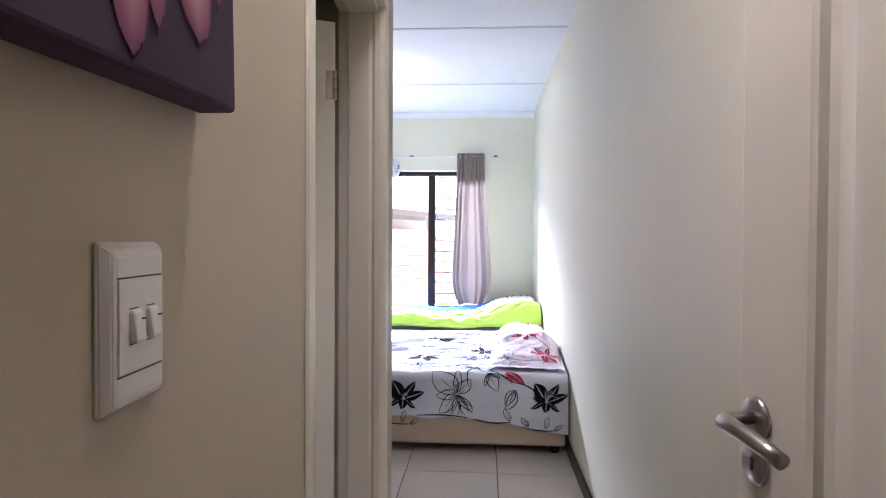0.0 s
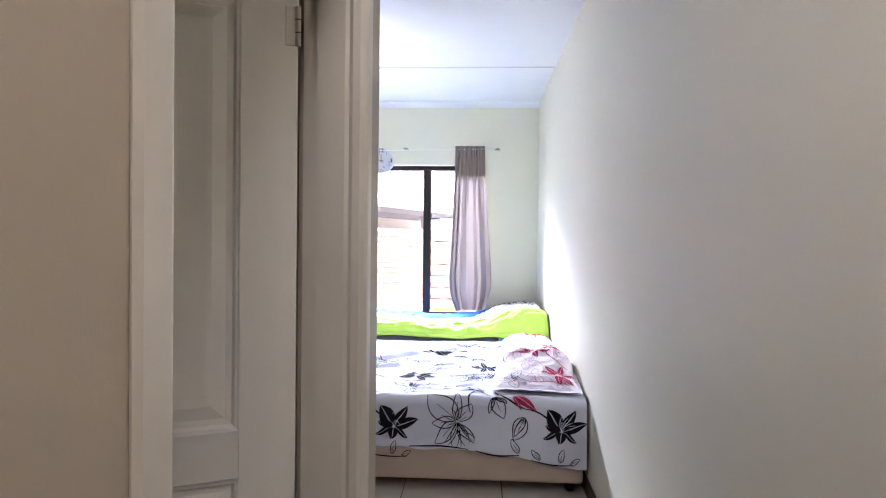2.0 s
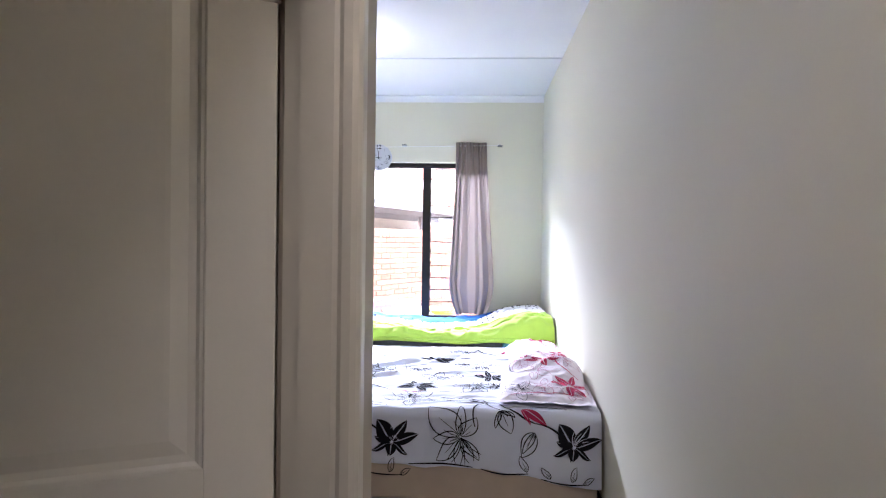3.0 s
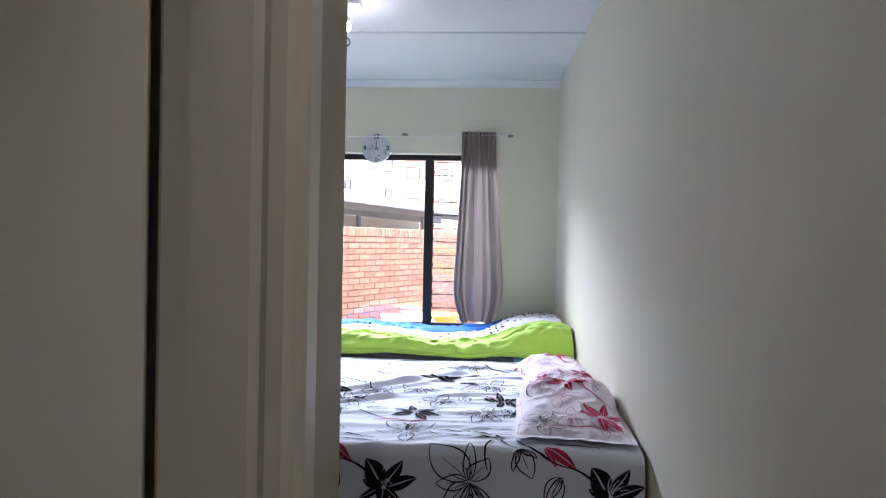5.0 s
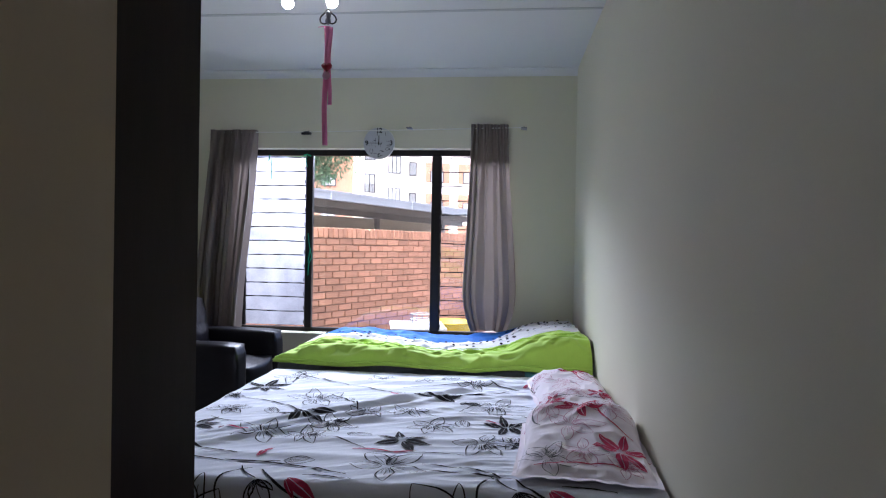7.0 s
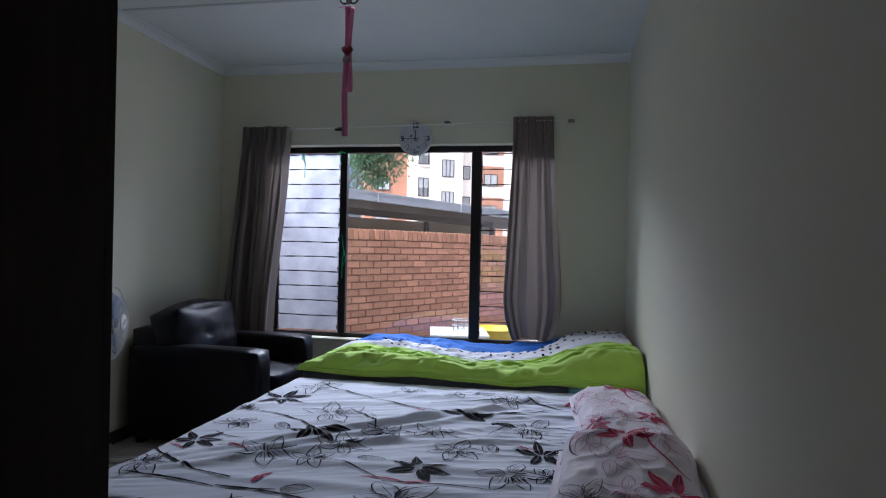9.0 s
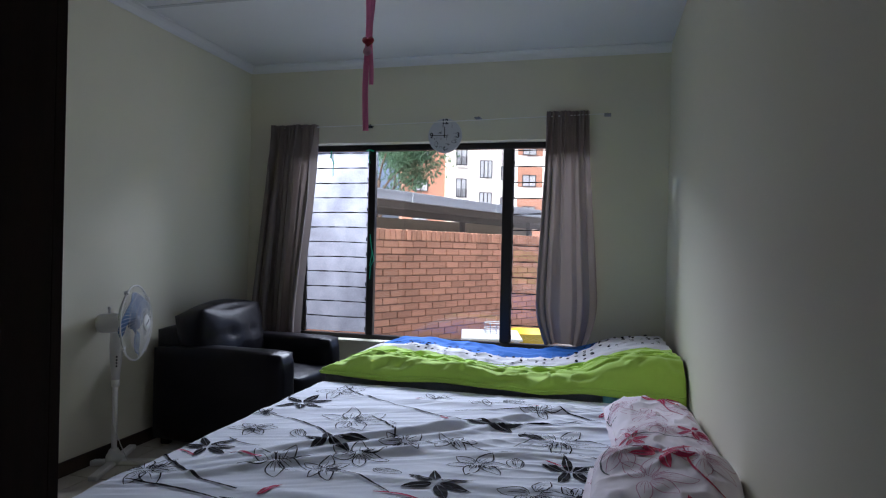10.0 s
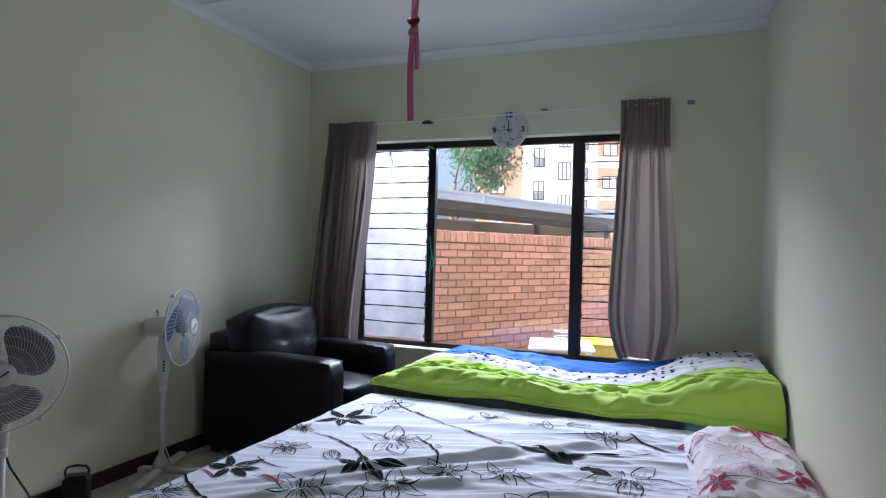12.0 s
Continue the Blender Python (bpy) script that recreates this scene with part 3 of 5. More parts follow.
bmesh.ops.bevel(bm, geom=bm.edges[:], offset=0.0015, segments=2, affect="EDGES")
part("cover_plate", bm, WHITEPL, sw, smooth=False)
part("switch_panel", box(-0.036, 0.036, -0.0150, -0.0130, -0.0375, 0.0385, 0.0008, 1), WHITEPL, sw)
for z in (-0.0385, 0.0395):
    part("groove", box(-0.036, 0.036, -0.0138, -0.0132, z - 0.0007, z + 0.0007), SKIRT, sw)
for x in (-0.013, 0.014):
    rk = part("rocker", moved(box(-0.0085, 0.0085, -0.004, 0.004, -0.0135, 0.0135, 0.003, 2), pose(x, -0.0165, 0.0, -9)), WHITEPL, sw)
    part("rocker_mark", box(x - 0.001, x + 0.005, -0.0228, -0.0215, 0.0055, 0.0068), BLACKPL, rk)
    for z in (-0.0145, 0.0145):
        part("slot", box(x - 0.008, x + 0.006, -0.0153, -0.0148, z - 0.0005, z + 0.0005), SKIRT, sw)

art = thing("canvas_print", "dark purple canvas print of pink flower petals", "picture", HM @ pose(0, -0.83, -0.036))
part("canvas", moved(box(0, 0.034, -0.22, 0.417, 1.425, 1.93, 0.004, 2), Matrix.Translation((0, 0.417, 1.425)) @ pose(0, 0, 0, 2.9) @ Matrix.Translation((0, -0.417, -1.425))), PURPLE, art)


def petal(cy, cz, length, width, lean, lift, heart):
    """A painted petal that hangs from above, a thin layer of paint that fades from pink edges to a pale heart."""
    bm = bmesh.new()
    tint = bm.verts.layers.float_color.new("tint")
    rows = []
    for i in range(31):
        a = i / 30
        w = width * math.sqrt(max(0.0, 1 - a ** 5)) * (0.70 + 0.30 * a)
        c = Vector((lift, cy + lean * (a * a), cz - a * length))
        row = []
        for k in range(-6, 7):
            v = bm.verts.new(c + Vector((0, w * k / 6, -0.006 * (1 - abs(k) / 6))))
            pale = max(0.0, 1 - abs(k / 6 - 0.15) * 1.25) * max(0.0, 1 - abs(a - heart) / 0.55)
            edge = max(abs(k) / 6, a) ** 5
            v[tint] = (pale, edge, 0.0, 1.0)
            row.append(v)
        rows.append(row)
    for r0, r1 in zip(rows, rows[1:]):
        for k in range(12):
            bm.faces.new((r0[k], r0[k + 1], r1[k + 1], r1[k]))
    return part("painted_petal", bm, PETAL, art, smooth=True)


petal(0.233, 1.640, 0.215, 0.030, 0.012, 0.0350, 0.55)
petal(0.265, 1.640, 0.190, 0.018, 0.010, 0.0354, 0.2)
petal(0.303, 1.683, 0.222, 0.044, 0.035, 0.0350, 0.72)
petal(0.336, 1.683, 0.180, 0.030, 0.040, 0.0346, 0.4)
petal(0.06, 1.66, 0.10, 0.05, -0.05, 0.0350, 0.5)

# ---- hall fill light: never in view, added to brighten the hall walls and door ----
hl = thing("hall_fill_light", "round warm ceiling light in the hall", "ceiling lamp", pose(0.02, 0.46, 0))
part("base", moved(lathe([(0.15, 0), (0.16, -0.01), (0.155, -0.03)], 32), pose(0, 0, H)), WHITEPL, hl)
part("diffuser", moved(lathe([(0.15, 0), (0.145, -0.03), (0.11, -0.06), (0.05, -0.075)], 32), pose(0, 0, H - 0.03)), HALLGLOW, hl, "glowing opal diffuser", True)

# ---- wardrobe ----
wr = thing("wardrobe", "tall dark brown veneered wardrobe with hinged doors", "wardrobe", pose(0, 0, 0))
WXR, WY0, WY1, WH = -0.553, 1.945, 2.628, 2.24
part("carcass", box(XL + 0.02, WXR, WY0, WY1, 0.07, WH, 0.002, 1), DARKWOOD, wr)
part("plinth", box(XL + 0.03, WXR - 0.01, WY0, WY1 - 0.04, 0, 0.07), DARKWOOD, wr)
dw = (WXR - XL - 0.02) / 4
for k in range(4):
    x0 = XL + 0.02 + k * dw
    dr = part("door", box(x0 + 0.002, x0 + dw - 0.002, WY1, WY1 + 0.02, 0.08, WH - 0.004, 0.002, 1), DARKWOOD, wr)
    hx = x0 + (dw - 0.05 if k % 2 == 0 else 0.05)
    part("handle", tube([(hx, WY1 + 0.02, 0.95), (hx, WY1 + 0.045, 0.955), (hx, WY1 + 0.045, 1.125), (hx, WY1 + 0.02, 1.13)], 0.005, 8), METAL, dr)

# ---- ceiling light and the hanging ornament ----
lamp = thing("ceiling_spotlight", "white ceiling light bar with two lit bulbs", "ceiling lamp", pose(-0.95, 4.53, 0))
part("bar", box(-0.2, 0.2, -0.035, 0.035, H - 0.028, H, 0.008, 2), WHITEPL, lamp)
for x in (-0.115, 0.115):
    part("stem", tube([(x, 0, H - 0.026), (x, 0, H - 0.098)], 0.008, 10), WHITEPL, lamp)
    cup = part("lampholder", moved(lathe([(0.015, 0.03), (0.024, 0.022), (0.027, 0.0), (0.022, -0.002)], 20), pose(x, 0, H - 0.123)), WHITEPL, lamp, smooth=True)
    part("bulb", moved(lathe([(0.004, 0), (0.018, 0.004), (0.027, 0.014), (0.030, 0.028), (0.026, 0.042), (0.016, 0.052)], 20), pose(x, 0, H - 0.174)), BULB, cup, "bright lit bulb", True)

orn = thing("hanging_ornament", "pink ribbon ornament with a dark red heart", "ornament", pose(-0.845, 4.53, 0))
part("cord", tube([(0, -0.03, H - 0.03), (0.002, -0.03, 2.43)], 0.0012, 5), WHITEPL, orn)


def heart_line(s, n=28):
    pts = []
    for k in range(n):
        a = math.tau * k / n
        pts.append((s * math.sin(a) ** 3, (13 * math.cos(a) - 5 * math.cos(2 * a) - 2 * math.cos(3 * a) - math.cos(4 * a)) / 16 * s))
    return pts


part("wire_heart", tube([(x + 0.004 * math.sin(9 * y), -0.03, 2.375 - y) for x, y in heart_line(0.042)], 0.0042, 6, closed=True), SKIRT, orn, "dark wire heart", True)
part("bow", moved(lathe([(0.004, -0.035), (0.016, -0.02), (0.011, 0.0), (0.018, 0.016), (0.006, 0.035)], 10), pose(0.0, -0.03, 2.375)), GREYPL, orn, "pale figure in the wire heart", True)
part("ribbon_end", tube([(-0.05, -0.03, 2.328), (-0.02, -0.032, 2.331), (0.012, -0.03, 2.33)], 0.0022, 5), RIBBON, orn)


def ribbon(x, z0, z1, w, ph):
    return sheet(lambda a, b: (x + w * (b - 0.5) + 0.004 * math.sin(7 * a + ph), -0.03 + 0.006 * math.sin(5 * a + ph) + 0.003 * b, z0 + (z1 - z0) * a), 26, 2, 0.0006)


part("ribbon", ribbon(-0.008, 2.33, 1.735, 0.026, 0.3), RIBBON, orn, "long pink ribbon", True)
part("ribbon", ribbon(0.011, 2.33, 1.94, 0.019, 1.8), RIBBON, orn, "short pink ribbon", True)
hb = bmesh.new()
out = heart_line(0.026)
for y in (-0.045, -0.033):
    vs = [hb.verts.new((x, y, 2.125 + z)) for x, z in out]
    c = hb.verts.new((0, y + (-0.012 if y < -0.04 else 0.004), 2.127))
    for k in range(len(vs)):
        hb.faces.new((vs[k], vs[(k + 1) % len(vs)], c))
    if y > -0.04:
        for k in range(len(vs)):
            hb.faces.new((prev[k], prev[(k + 1) % len(vs)], vs[(k + 1) % len(vs)], vs[k]))
    prev = vs
part("heart", hb, REDGLOSS, orn, "glossy dark red heart", True)
part("tassel", moved(lathe([(0.006, 0.02), (0.017, 0.008), (0.02, -0.008), (0.012, -0.02)], 12), pose(-0.004, -0.034, 2.087)), PINKINK, orn, smooth=True)

# ---- curtain rail, curtains, clock ----
rail = thing("curtain_wire", "thin white curtain wire above the window", "curtain rail", pose(0, 0, 0))
part("wire", tube([(-2.29, 6.215, 2.112), (-1.5, 6.215, 2.117), (-0.7, 6.215, 2.132), (0.2, 6.215, 2.150)], 0.0035, 6), WHITEPL, rail)
for x, z in ((-1.51, 2.125), (-0.695, 2.158), (0.19, 2.155), (-2.27, 2.118)):
    br = part("bracket", box(x - 0.022, x + 0.022, 6.205, 6.28, z - 0.012, z - 0.004, 0.002, 1), GREYPL, rail)
    part("screw", tube([(x, 6.255, z + 0.004), (x, 6.28, z + 0.004)], 0.005, 8), BLACKPL, br)
solid("curtain_runner", box(-1.55, -1.475, 6.20, 6.222, 2.095, 2.112, 0.004), BLACKPL, "black plastic clip hooked on the curtain wire", "clip")


def curtain(name, label, top, bottom, z0, z1, folds, seed, tuck, calm=0.0):
    rr = random.Random(seed)
    ph = [rr.uniform(0, 6.28) for _ in range(4)]

    edges = [0.0]
    for _ in range(folds):
        edges.append(edges[-1] + rr.uniform(0.5, 1.6))
    edges = [e / edges[-1] for e in edges]
    deep = [rr.uniform(0.45, 1.25) * (1 - calm * q / folds) for q in range(folds)]
    drift = [rr.uniform(-0.05, 0.05) for _ in range(folds + 1)]

    def fn(a, b):
        """a runs across, b down."""
        s = b * b * (3 - 2 * b)
        x = (top[0] + (top[1] - top[0]) * a) * (1 - s) + (bottom[0] + (bottom[1] - bottom[0]) * a) * s
        if tuck and b > 0.78:
            x += (0.5 - a) * 0.17 * ((b - 0.78) / 0.22) ** 2.2
        k = 0
        lo, hi = 0.0, 1.0
        for q in range(folds):
            lo, hi = edges[q] + drift[q] * b * (0 < q), edges[q + 1] + drift[q + 1] * b * (q + 1 < folds)
            k = q
            if a <= hi:
                break
        f = min(1, max(0.0, (a - lo) / max(0.02, hi - lo)))
        w = math.sin(math.pi * f) ** 0.55
        gather = 0.45 + 0.55 * min(1, b * 6) if b < 0.17 else 1
        y = 6.235 - 0.125 * deep[k] * w * gather * (0.85 + 0.15 * math.sin(4 * b + ph[1] + k))
        y -= 0.012 * math.sin(math.tau * a * folds * 2.3 + ph[2] + 2 * b) * (1 - b) ** 2 + 0.006 * noise.noise((a * 9, b * 5, seed))
        x += 0.026 * math.sin(math.tau * f) * deep[k] * min(1, b * 3) + 0.008 * math.sin(3 * b + ph[0] + 5 * a) * b
        return (x, y, z0 + (z1 - z0) * b + 0.012 * math.sin(5 * a + ph[1]) * b)

    ob = thing(name, label, "curtain")
    part("cloth", sheet(fn, folds * 16, 60), CURTAIN, ob, smooth=True)
    hd = lambda a, b: Vector(fn(a, b * 0.035)) + Vector((0, -0.004, 0.006))
    part("heading", sheet(hd, folds * 14, 2), CURTAIN, ob, "gathered heading tape", smooth=True)
    return ob


curtain("curtain", "taupe curtain hanging to the sill in soft folds", (-2.295, -1.915), (-2.385, -2.03), 2.125, 0.47, 8, 3, False)
curtain("curtain", "taupe curtain bunched behind the bed", (-0.215, 0.072), (-0.262, 0.155), 2.168, 0.59, 5, 8, True, 0.6)

clock = thing("wall_clock", "round white wall clock with newsprint pattern", "clock", pose(-0.938, 6.262, 2.035, 90))
part("case", lathe([(0.118, -0.014), (0.124, -0.008), (0.124, 0.006), (0.122, 0.010)], 48), PAPER, clock, smooth=False)
rc = random.Random(5)
bars = bmesh.new()
for k in range(38):
    a, r = rc.uniform(0, math.tau), 0.105 * math.sqrt(rc.random())
    x, y = r * math.cos(a), r * math.sin(a)
    w, h = rc.uniform(0.010, 0.030), rc.uniform(0.0015, 0.0045)
    if math.hypot(abs(x) + w, y) < 0.108:
        if rc.random() < 0.35:
            w, h = h, w
        box(x - w / 2, x + w / 2, y - h / 2, y + h / 2, 0.0100, 0.0108, bm=bars)
tagged(part("printed_bars", bars, INK, clock, "grey printed newsprint bars"), kind="stuff")
for pts in ([(0.07 + 0.018 * math.cos(q), -0.045 + 0.01 * math.sin(q), 0.0112) for q in np.linspace(0, 6.0, 14)],
            [(-0.06 + 0.012 * math.cos(q), -0.06 + 0.02 * math.sin(q), 0.0112) for q in np.linspace(0, 6.0, 14)]):
    part("printed_ring", tube(pts, 0.0012, 4, closed=True), INK, clock)


def text_mesh(word, size, mats):
    cu = bpy.data.curves.new("text", "FONT")
    cu.body, cu.size, cu.align_x, cu.align_y, cu.extrude = word, size, "CENTER", "CENTER", 0.0006
    cu.offset = 0.0012
    ob = bpy.data.objects.new("text", cu)
    scene.collection.objects.link(ob)
    me = bpy.data.meshes.new_from_object(ob.evaluated_get(bpy.context.evaluated_depsgraph_get()))
    bpy.data.objects.remove(ob)
    me.materials.clear()
    me.materials.append(mats)
    return me


for word, x, y in (("12", 0, 0.098), ("3", 0.098, 0), ("6", 0, -0.098), ("9", -0.098, 0)):
    n = new("numeral", text_mesh(word, 0.052, INK))
    n.parent = clock
    n.matrix_basis = pose(x, y, 0.0125)
part("hour_hand", box(-0.003, 0.003, -0.015, 0.062, 0.014, 0.0155), BLACKPL, clock)
part("minute_hand", box(-0.086, 0.018, -0.002, 0.002, 0.016, 0.0175), BLACKPL, clock)
part("hand_pin", lathe([(0.006, 0.012), (0.006, 0.019)], 12), BLACKPL, clock)

ties = thing("green_cord", "green cord knotted round the window bars", "cord")
part("knot", tube([(-1.555, 6.372, 1.95), (-1.56, 6.365, 1.90), (-1.55, 6.37, 1.86)], 0.004, 6), GREENTIE, ties)
for pts in ([(-1.86, 6.36, 1.955), (-1.875, 6.355, 1.90), (-1.852, 6.36, 1.93), (-1.845, 6.355, 1.86), (-1.848, 6.36, 1.76)],
            [(-1.868, 6.36, 1.955), (-1.855, 6.352, 1.89), (-1.838, 6.36, 1.86)],
            [(-1.535, 6.368, 1.32), (-1.52, 6.36, 1.22), (-1.50, 6.365, 1.13), (-1.525, 6.36, 1.07), (-1.53, 6.365, 0.98)],
            [(-1.515, 6.366, 1.20), (-1.53, 6.36, 1.08)]):
    part("cord_end", tube(pts, 0.0035, 6), GREENTIE, ties)
part("bow", tube([(-1.58, 6.372, 1.955), (-1.55, 6.36, 1.962), (-1.52, 6.372, 1.95)], 0.006, 6), GREENTIE, ties)

# ---- the large bed ----
BX0, BX1, BY0, BY1, BTOP = -1.35, 0.565, 3.395, 5.10, 0.472


def bed(name, label, x0, x1, y0, y1, base_top, mattress_top, base_mat, mattress_mat):
    b = thing(name, label, "bed")
    part("base", box(x0, x1, y0, y1, 0.048, base_top, 0.02, 3), base_mat, b, smooth=False)
    part("mattress", box(x0 + 0.005, x1 - 0.005, y0 + 0.005, y1 - 0.005, base_top, mattress_top, 0.04, 4), mattress_mat, b)
    for x in (x0 + 0.08, x1 - 0.06):
        for y in (y0 + 0.06, y1 - 0.06):
            part("leg", moved(lathe([(0.022, 0), (0.026, 0.01), (0.03, 0.05)], 14), pose(x, y, 0)), DARKWOOD, b, smooth=True)
    return b


bed("double_bed", "wide bed with a beige upholstered base on dark legs", BX0, BX1, BY0, BY1, 0.275, BTOP - 0.02, BASECLOTH, WHITEC)

EDGE = 0.045


def ripple(x, y):
    """Creases of the bedspread: long shallow folds from the foot to the pillows, and finer ones."""
    s = 0.0
    for cx, cy, lean, width, high in ((-0.55, 4.36, 0.90, 0.042, 0.021), (-0.66, 4.16, 0.84, 0.030, 0.011), (-0.72, 3.98, 0.72, 0.034, 0.013), (-0.20, 4.52, 0.34, 0.035, 0.010),
                                      (-0.35, 3.86, 0.10, 0.03, 0.007), (-0.9, 4.62, 0.30, 0.04, 0.006), (-0.1, 4.20, 0.20, 0.028, 0.008),
                                      (-0.6, 4.85, 0.08, 0.05, 0.006), (-0.55, 3.66, 0.05, 0.035, 0.006), (0.0, 4.86, 0.02, 0.04, 0.008)):
        d = y - (cy + lean * (x - cx) + 0.025 * noise.noise((x * 2.0, cy * 7, 0)))
        s += 1.5 * high * math.exp(-(d / width) ** 2) * math.exp(-((x - cx) / 0.62) ** 2)
    run = y - 0.42 * x
    for q, high, sharp in ((9.0, 0.0075, 3), (21.0, 0.0040, 3), (43.0, 0.0018, 2)):
        s += high * (1 - abs(noise.noise((x * (0.9 + 0.03 * q), run * q, q)))) ** sharp * (0.55 + 0.6 * noise.noise((x * 1.7, y * 1.9, q + 5)))
    pull = max(0.0, 1 - abs(x - 0.02) / 0.5)          # tight creases run in under the pillows
    s += 0.008 * pull * (1 - abs(noise.noise((x * 2.2, y * 17 - x * 2, 15.0)))) ** 4
    s += 0.006 * noise.noise((x * 1.5, y * 3.0, 3.0))
    return s


def spread(x, y, lift=0.0):
    """A point of the bedspread: flat on top, round at the edges, hanging at the front and the foot."""
    ox, oy = max(0.0, BX0 + EDGE - x), max(0.0, BY0 + EDGE - y)
    o = math.hypot(ox, oy)
    r = EDGE + lift
    if o < 1e-6:
        return Vector((x, y, BTOP + ripple(x, y) + lift))
    a = min(o / EDGE, math.pi / 2)
    out_by, drop = r * math.sin(a), EDGE - r * math.cos(a) - (0 if a < math.pi / 2 else 0)
    hang = max(0.0, o - EDGE * math.pi / 2)
    drop += hang
    wave = 0.010 * min(1, hang / 0.15) * (math.sin(x * 13 + 1.5 * math.sin(x * 4)) + 0.6 * math.sin(y * 15))
    out_by += 0.012 * min(1, hang / 0.2) + max(-0.004, wave) * 0.8
    dx, dy = ox / o, oy / o
    fade = max(0.0, 1 - hang / 0.1)
    return Vector((max(BX0 + EDGE, x) - dx * out_by, max(BY0 + EDGE, y) - dy * out_by, BTOP - drop + ripple(x, y) * fade * (1 - a / 2)))


def spread_grid(a, b):
    x = BX1 + 0.012 + (BX0 - 0.27 - BX1) * a
    hem = BY0 - 0.236 - 0.075 * min(1, max(0.0, (x + 0.05) / 0.5)) + 0.005 * math.sin(x * 9) + 0.004 * math.sin(x * 31)
    y = BY1 + 0.01 + (hem - BY1 - 0.01) * b
    return spread(x, y)


cover = thing("bedspread", "white bedspread printed with black and crimson lilies", "bedspread")
part("cloth", sheet(spread_grid, 230, 380), SHEET, cover, smooth=True)


class Print:
    """Flat printed figures laid on a cloth; place(x, y) maps the print's plane to the cloth."""

    def __init__(self, place, weight=0.0048):
        self.place, self.weight, self.inks = place, weight, {}

    def ink(self, m):
        return self.inks.setdefault(m.name, (m, bmesh.new()))[1]

    def strip(self, rows, m):
        bm = self.ink(m)
        vs = [[bm.verts.new(self.place(x, y)) for x, y in r] for r in rows]
        for r0, r1 in zip(vs, vs[1:]):
            for k in range(len(r0) - 1):
                bm.faces.new((r0[k], r0[k + 1], r1[k + 1], r1[k]))

    def line(self, pts, width, m):
        rows = []
        for i, (x, y) in enumerate(pts):
            a, b = pts[max(0, i - 1)], pts[min(len(pts) - 1, i + 1)]
            dx, dy = b[0] - a[0], b[1] - a[1]
            q = math.hypot(dx, dy) or 1
            w = width * (0.45 + 0.55 * math.sin(math.pi * (i + 0.6) / (len(pts) + 0.2))) / 2
            rows.append(((x - dy / q * w, y + dx / q * w), (x + dy / q * w, y - dx / q * w)))
        self.strip(rows, m)

    def curve(self, p, q, bend, width, m, n=14):
        (x0, y0), (x1, y1) = p, q
        dx, dy = x1 - x0, y1 - y0
        self.line([(x0 + dx * t - dy * bend * 4 * t * (1 - t), y0 + dy * t + dx * bend * 4 * t * (1 - t)) for t in (k / n for k in range(n + 1))], width, m)

    def petal(self, c, ang, length, width, bend, m, filled, line_w=0.006, start=0.12):
        n, left, right, mid = 20, [], [], []
        ca, sa = math.cos(ang), math.sin(ang)
        for k in range(n + 1):
            t = k / n
            w = width * math.sin(math.pi * t ** 0.8) ** 0.85 * 0.5
            lx, ly = length * (start + (1 - start) * t), bend * length * math.sin(t * 2.2) * t
            for side, arr in ((w, left), (-w, right), (0, mid)):
                arr.append((c[0] + lx * ca - (ly + side) * sa, c[1] + lx * sa + (ly + side) * ca))
        if filled:
            for edge in (left, right):
                self.strip([((a[0], a[1]), (b[0] * 0.91 + a[0] * 0.09, b[1] * 0.91 + a[1] * 0.09)) for a, b in zip(edge, mid)], m)
        else:
            self.line(left, line_w, m)
            self.line(right, line_w, m)
            self.line(mid[1:14], line_w * 0.55, m)
            for edge in (left, right):
                for q, stop in ((0.5, 8),):
                    self.line([(a[0] + (c_[0] - a[0]) * q, a[1] + (c_[1] - a[1]) * q) for a, c_ in zip(mid, edge)][1:stop], line_w * 0.5, m)

    def lily(self, c, size, ang, m, filled, rng, petals=5):
        """An open lily: petals all round, long ones on one side, and a tuft of stamens."""
        for k in range(petals):
            off = (k - (petals - 1) / 2) * math.tau / (petals + 0.6)
            far = 1.0 - 0.32 * (abs(off) / math.pi) ** 1.5
            broad = rng.uniform(0.24, 0.32) if filled else rng.uniform(0.34, 0.46)
            self.petal(c, ang + off + rng.uniform(-0.16, 0.16), size * far * rng.uniform(0.88, 1.08), size * broad, rng.uniform(-0.22, 0.22), m, filled, self.weight)
        for k in range(4 if filled else 8):
            a = ang + rng.uniform(-0.8, 0.8)
            p = (c[0] + 0.08 * size * math.cos(a), c[1] + 0.08 * size * math.sin(a))
            q = (c[0] + size * rng.uniform(0.4, 0.62) * math.cos(a), c[1] + size * rng.uniform(0.4, 0.62) * math.sin(a))
            self.curve(p, q, rng.uniform(-0.2, 0.2), 0.75 * self.weight, m if not filled else SHEET if m is INK else m, 8)

    def done(self, owner, name):
        """Make the figure drawn so far a part of its own."""
        for m, bm in self.inks.values():
            part(name, bm, m, owner)
        self.inks = {}


pr = Print(lambda x, y: spread(x, y, 0.0032))
rp = random.Random(21)


def fy(z):
    """The print's y for a height on the front drop."""
    return BY0 + EDGE - EDGE * math.pi / 2 - (BTOP - EDGE - z)


def lilies(rows, m, filled, petals):
    for x, y, s, a in rows:
        pr.lily((x, y), s, a, m, filled, rp, petals)
        pr.done(cover, "printed_lily")


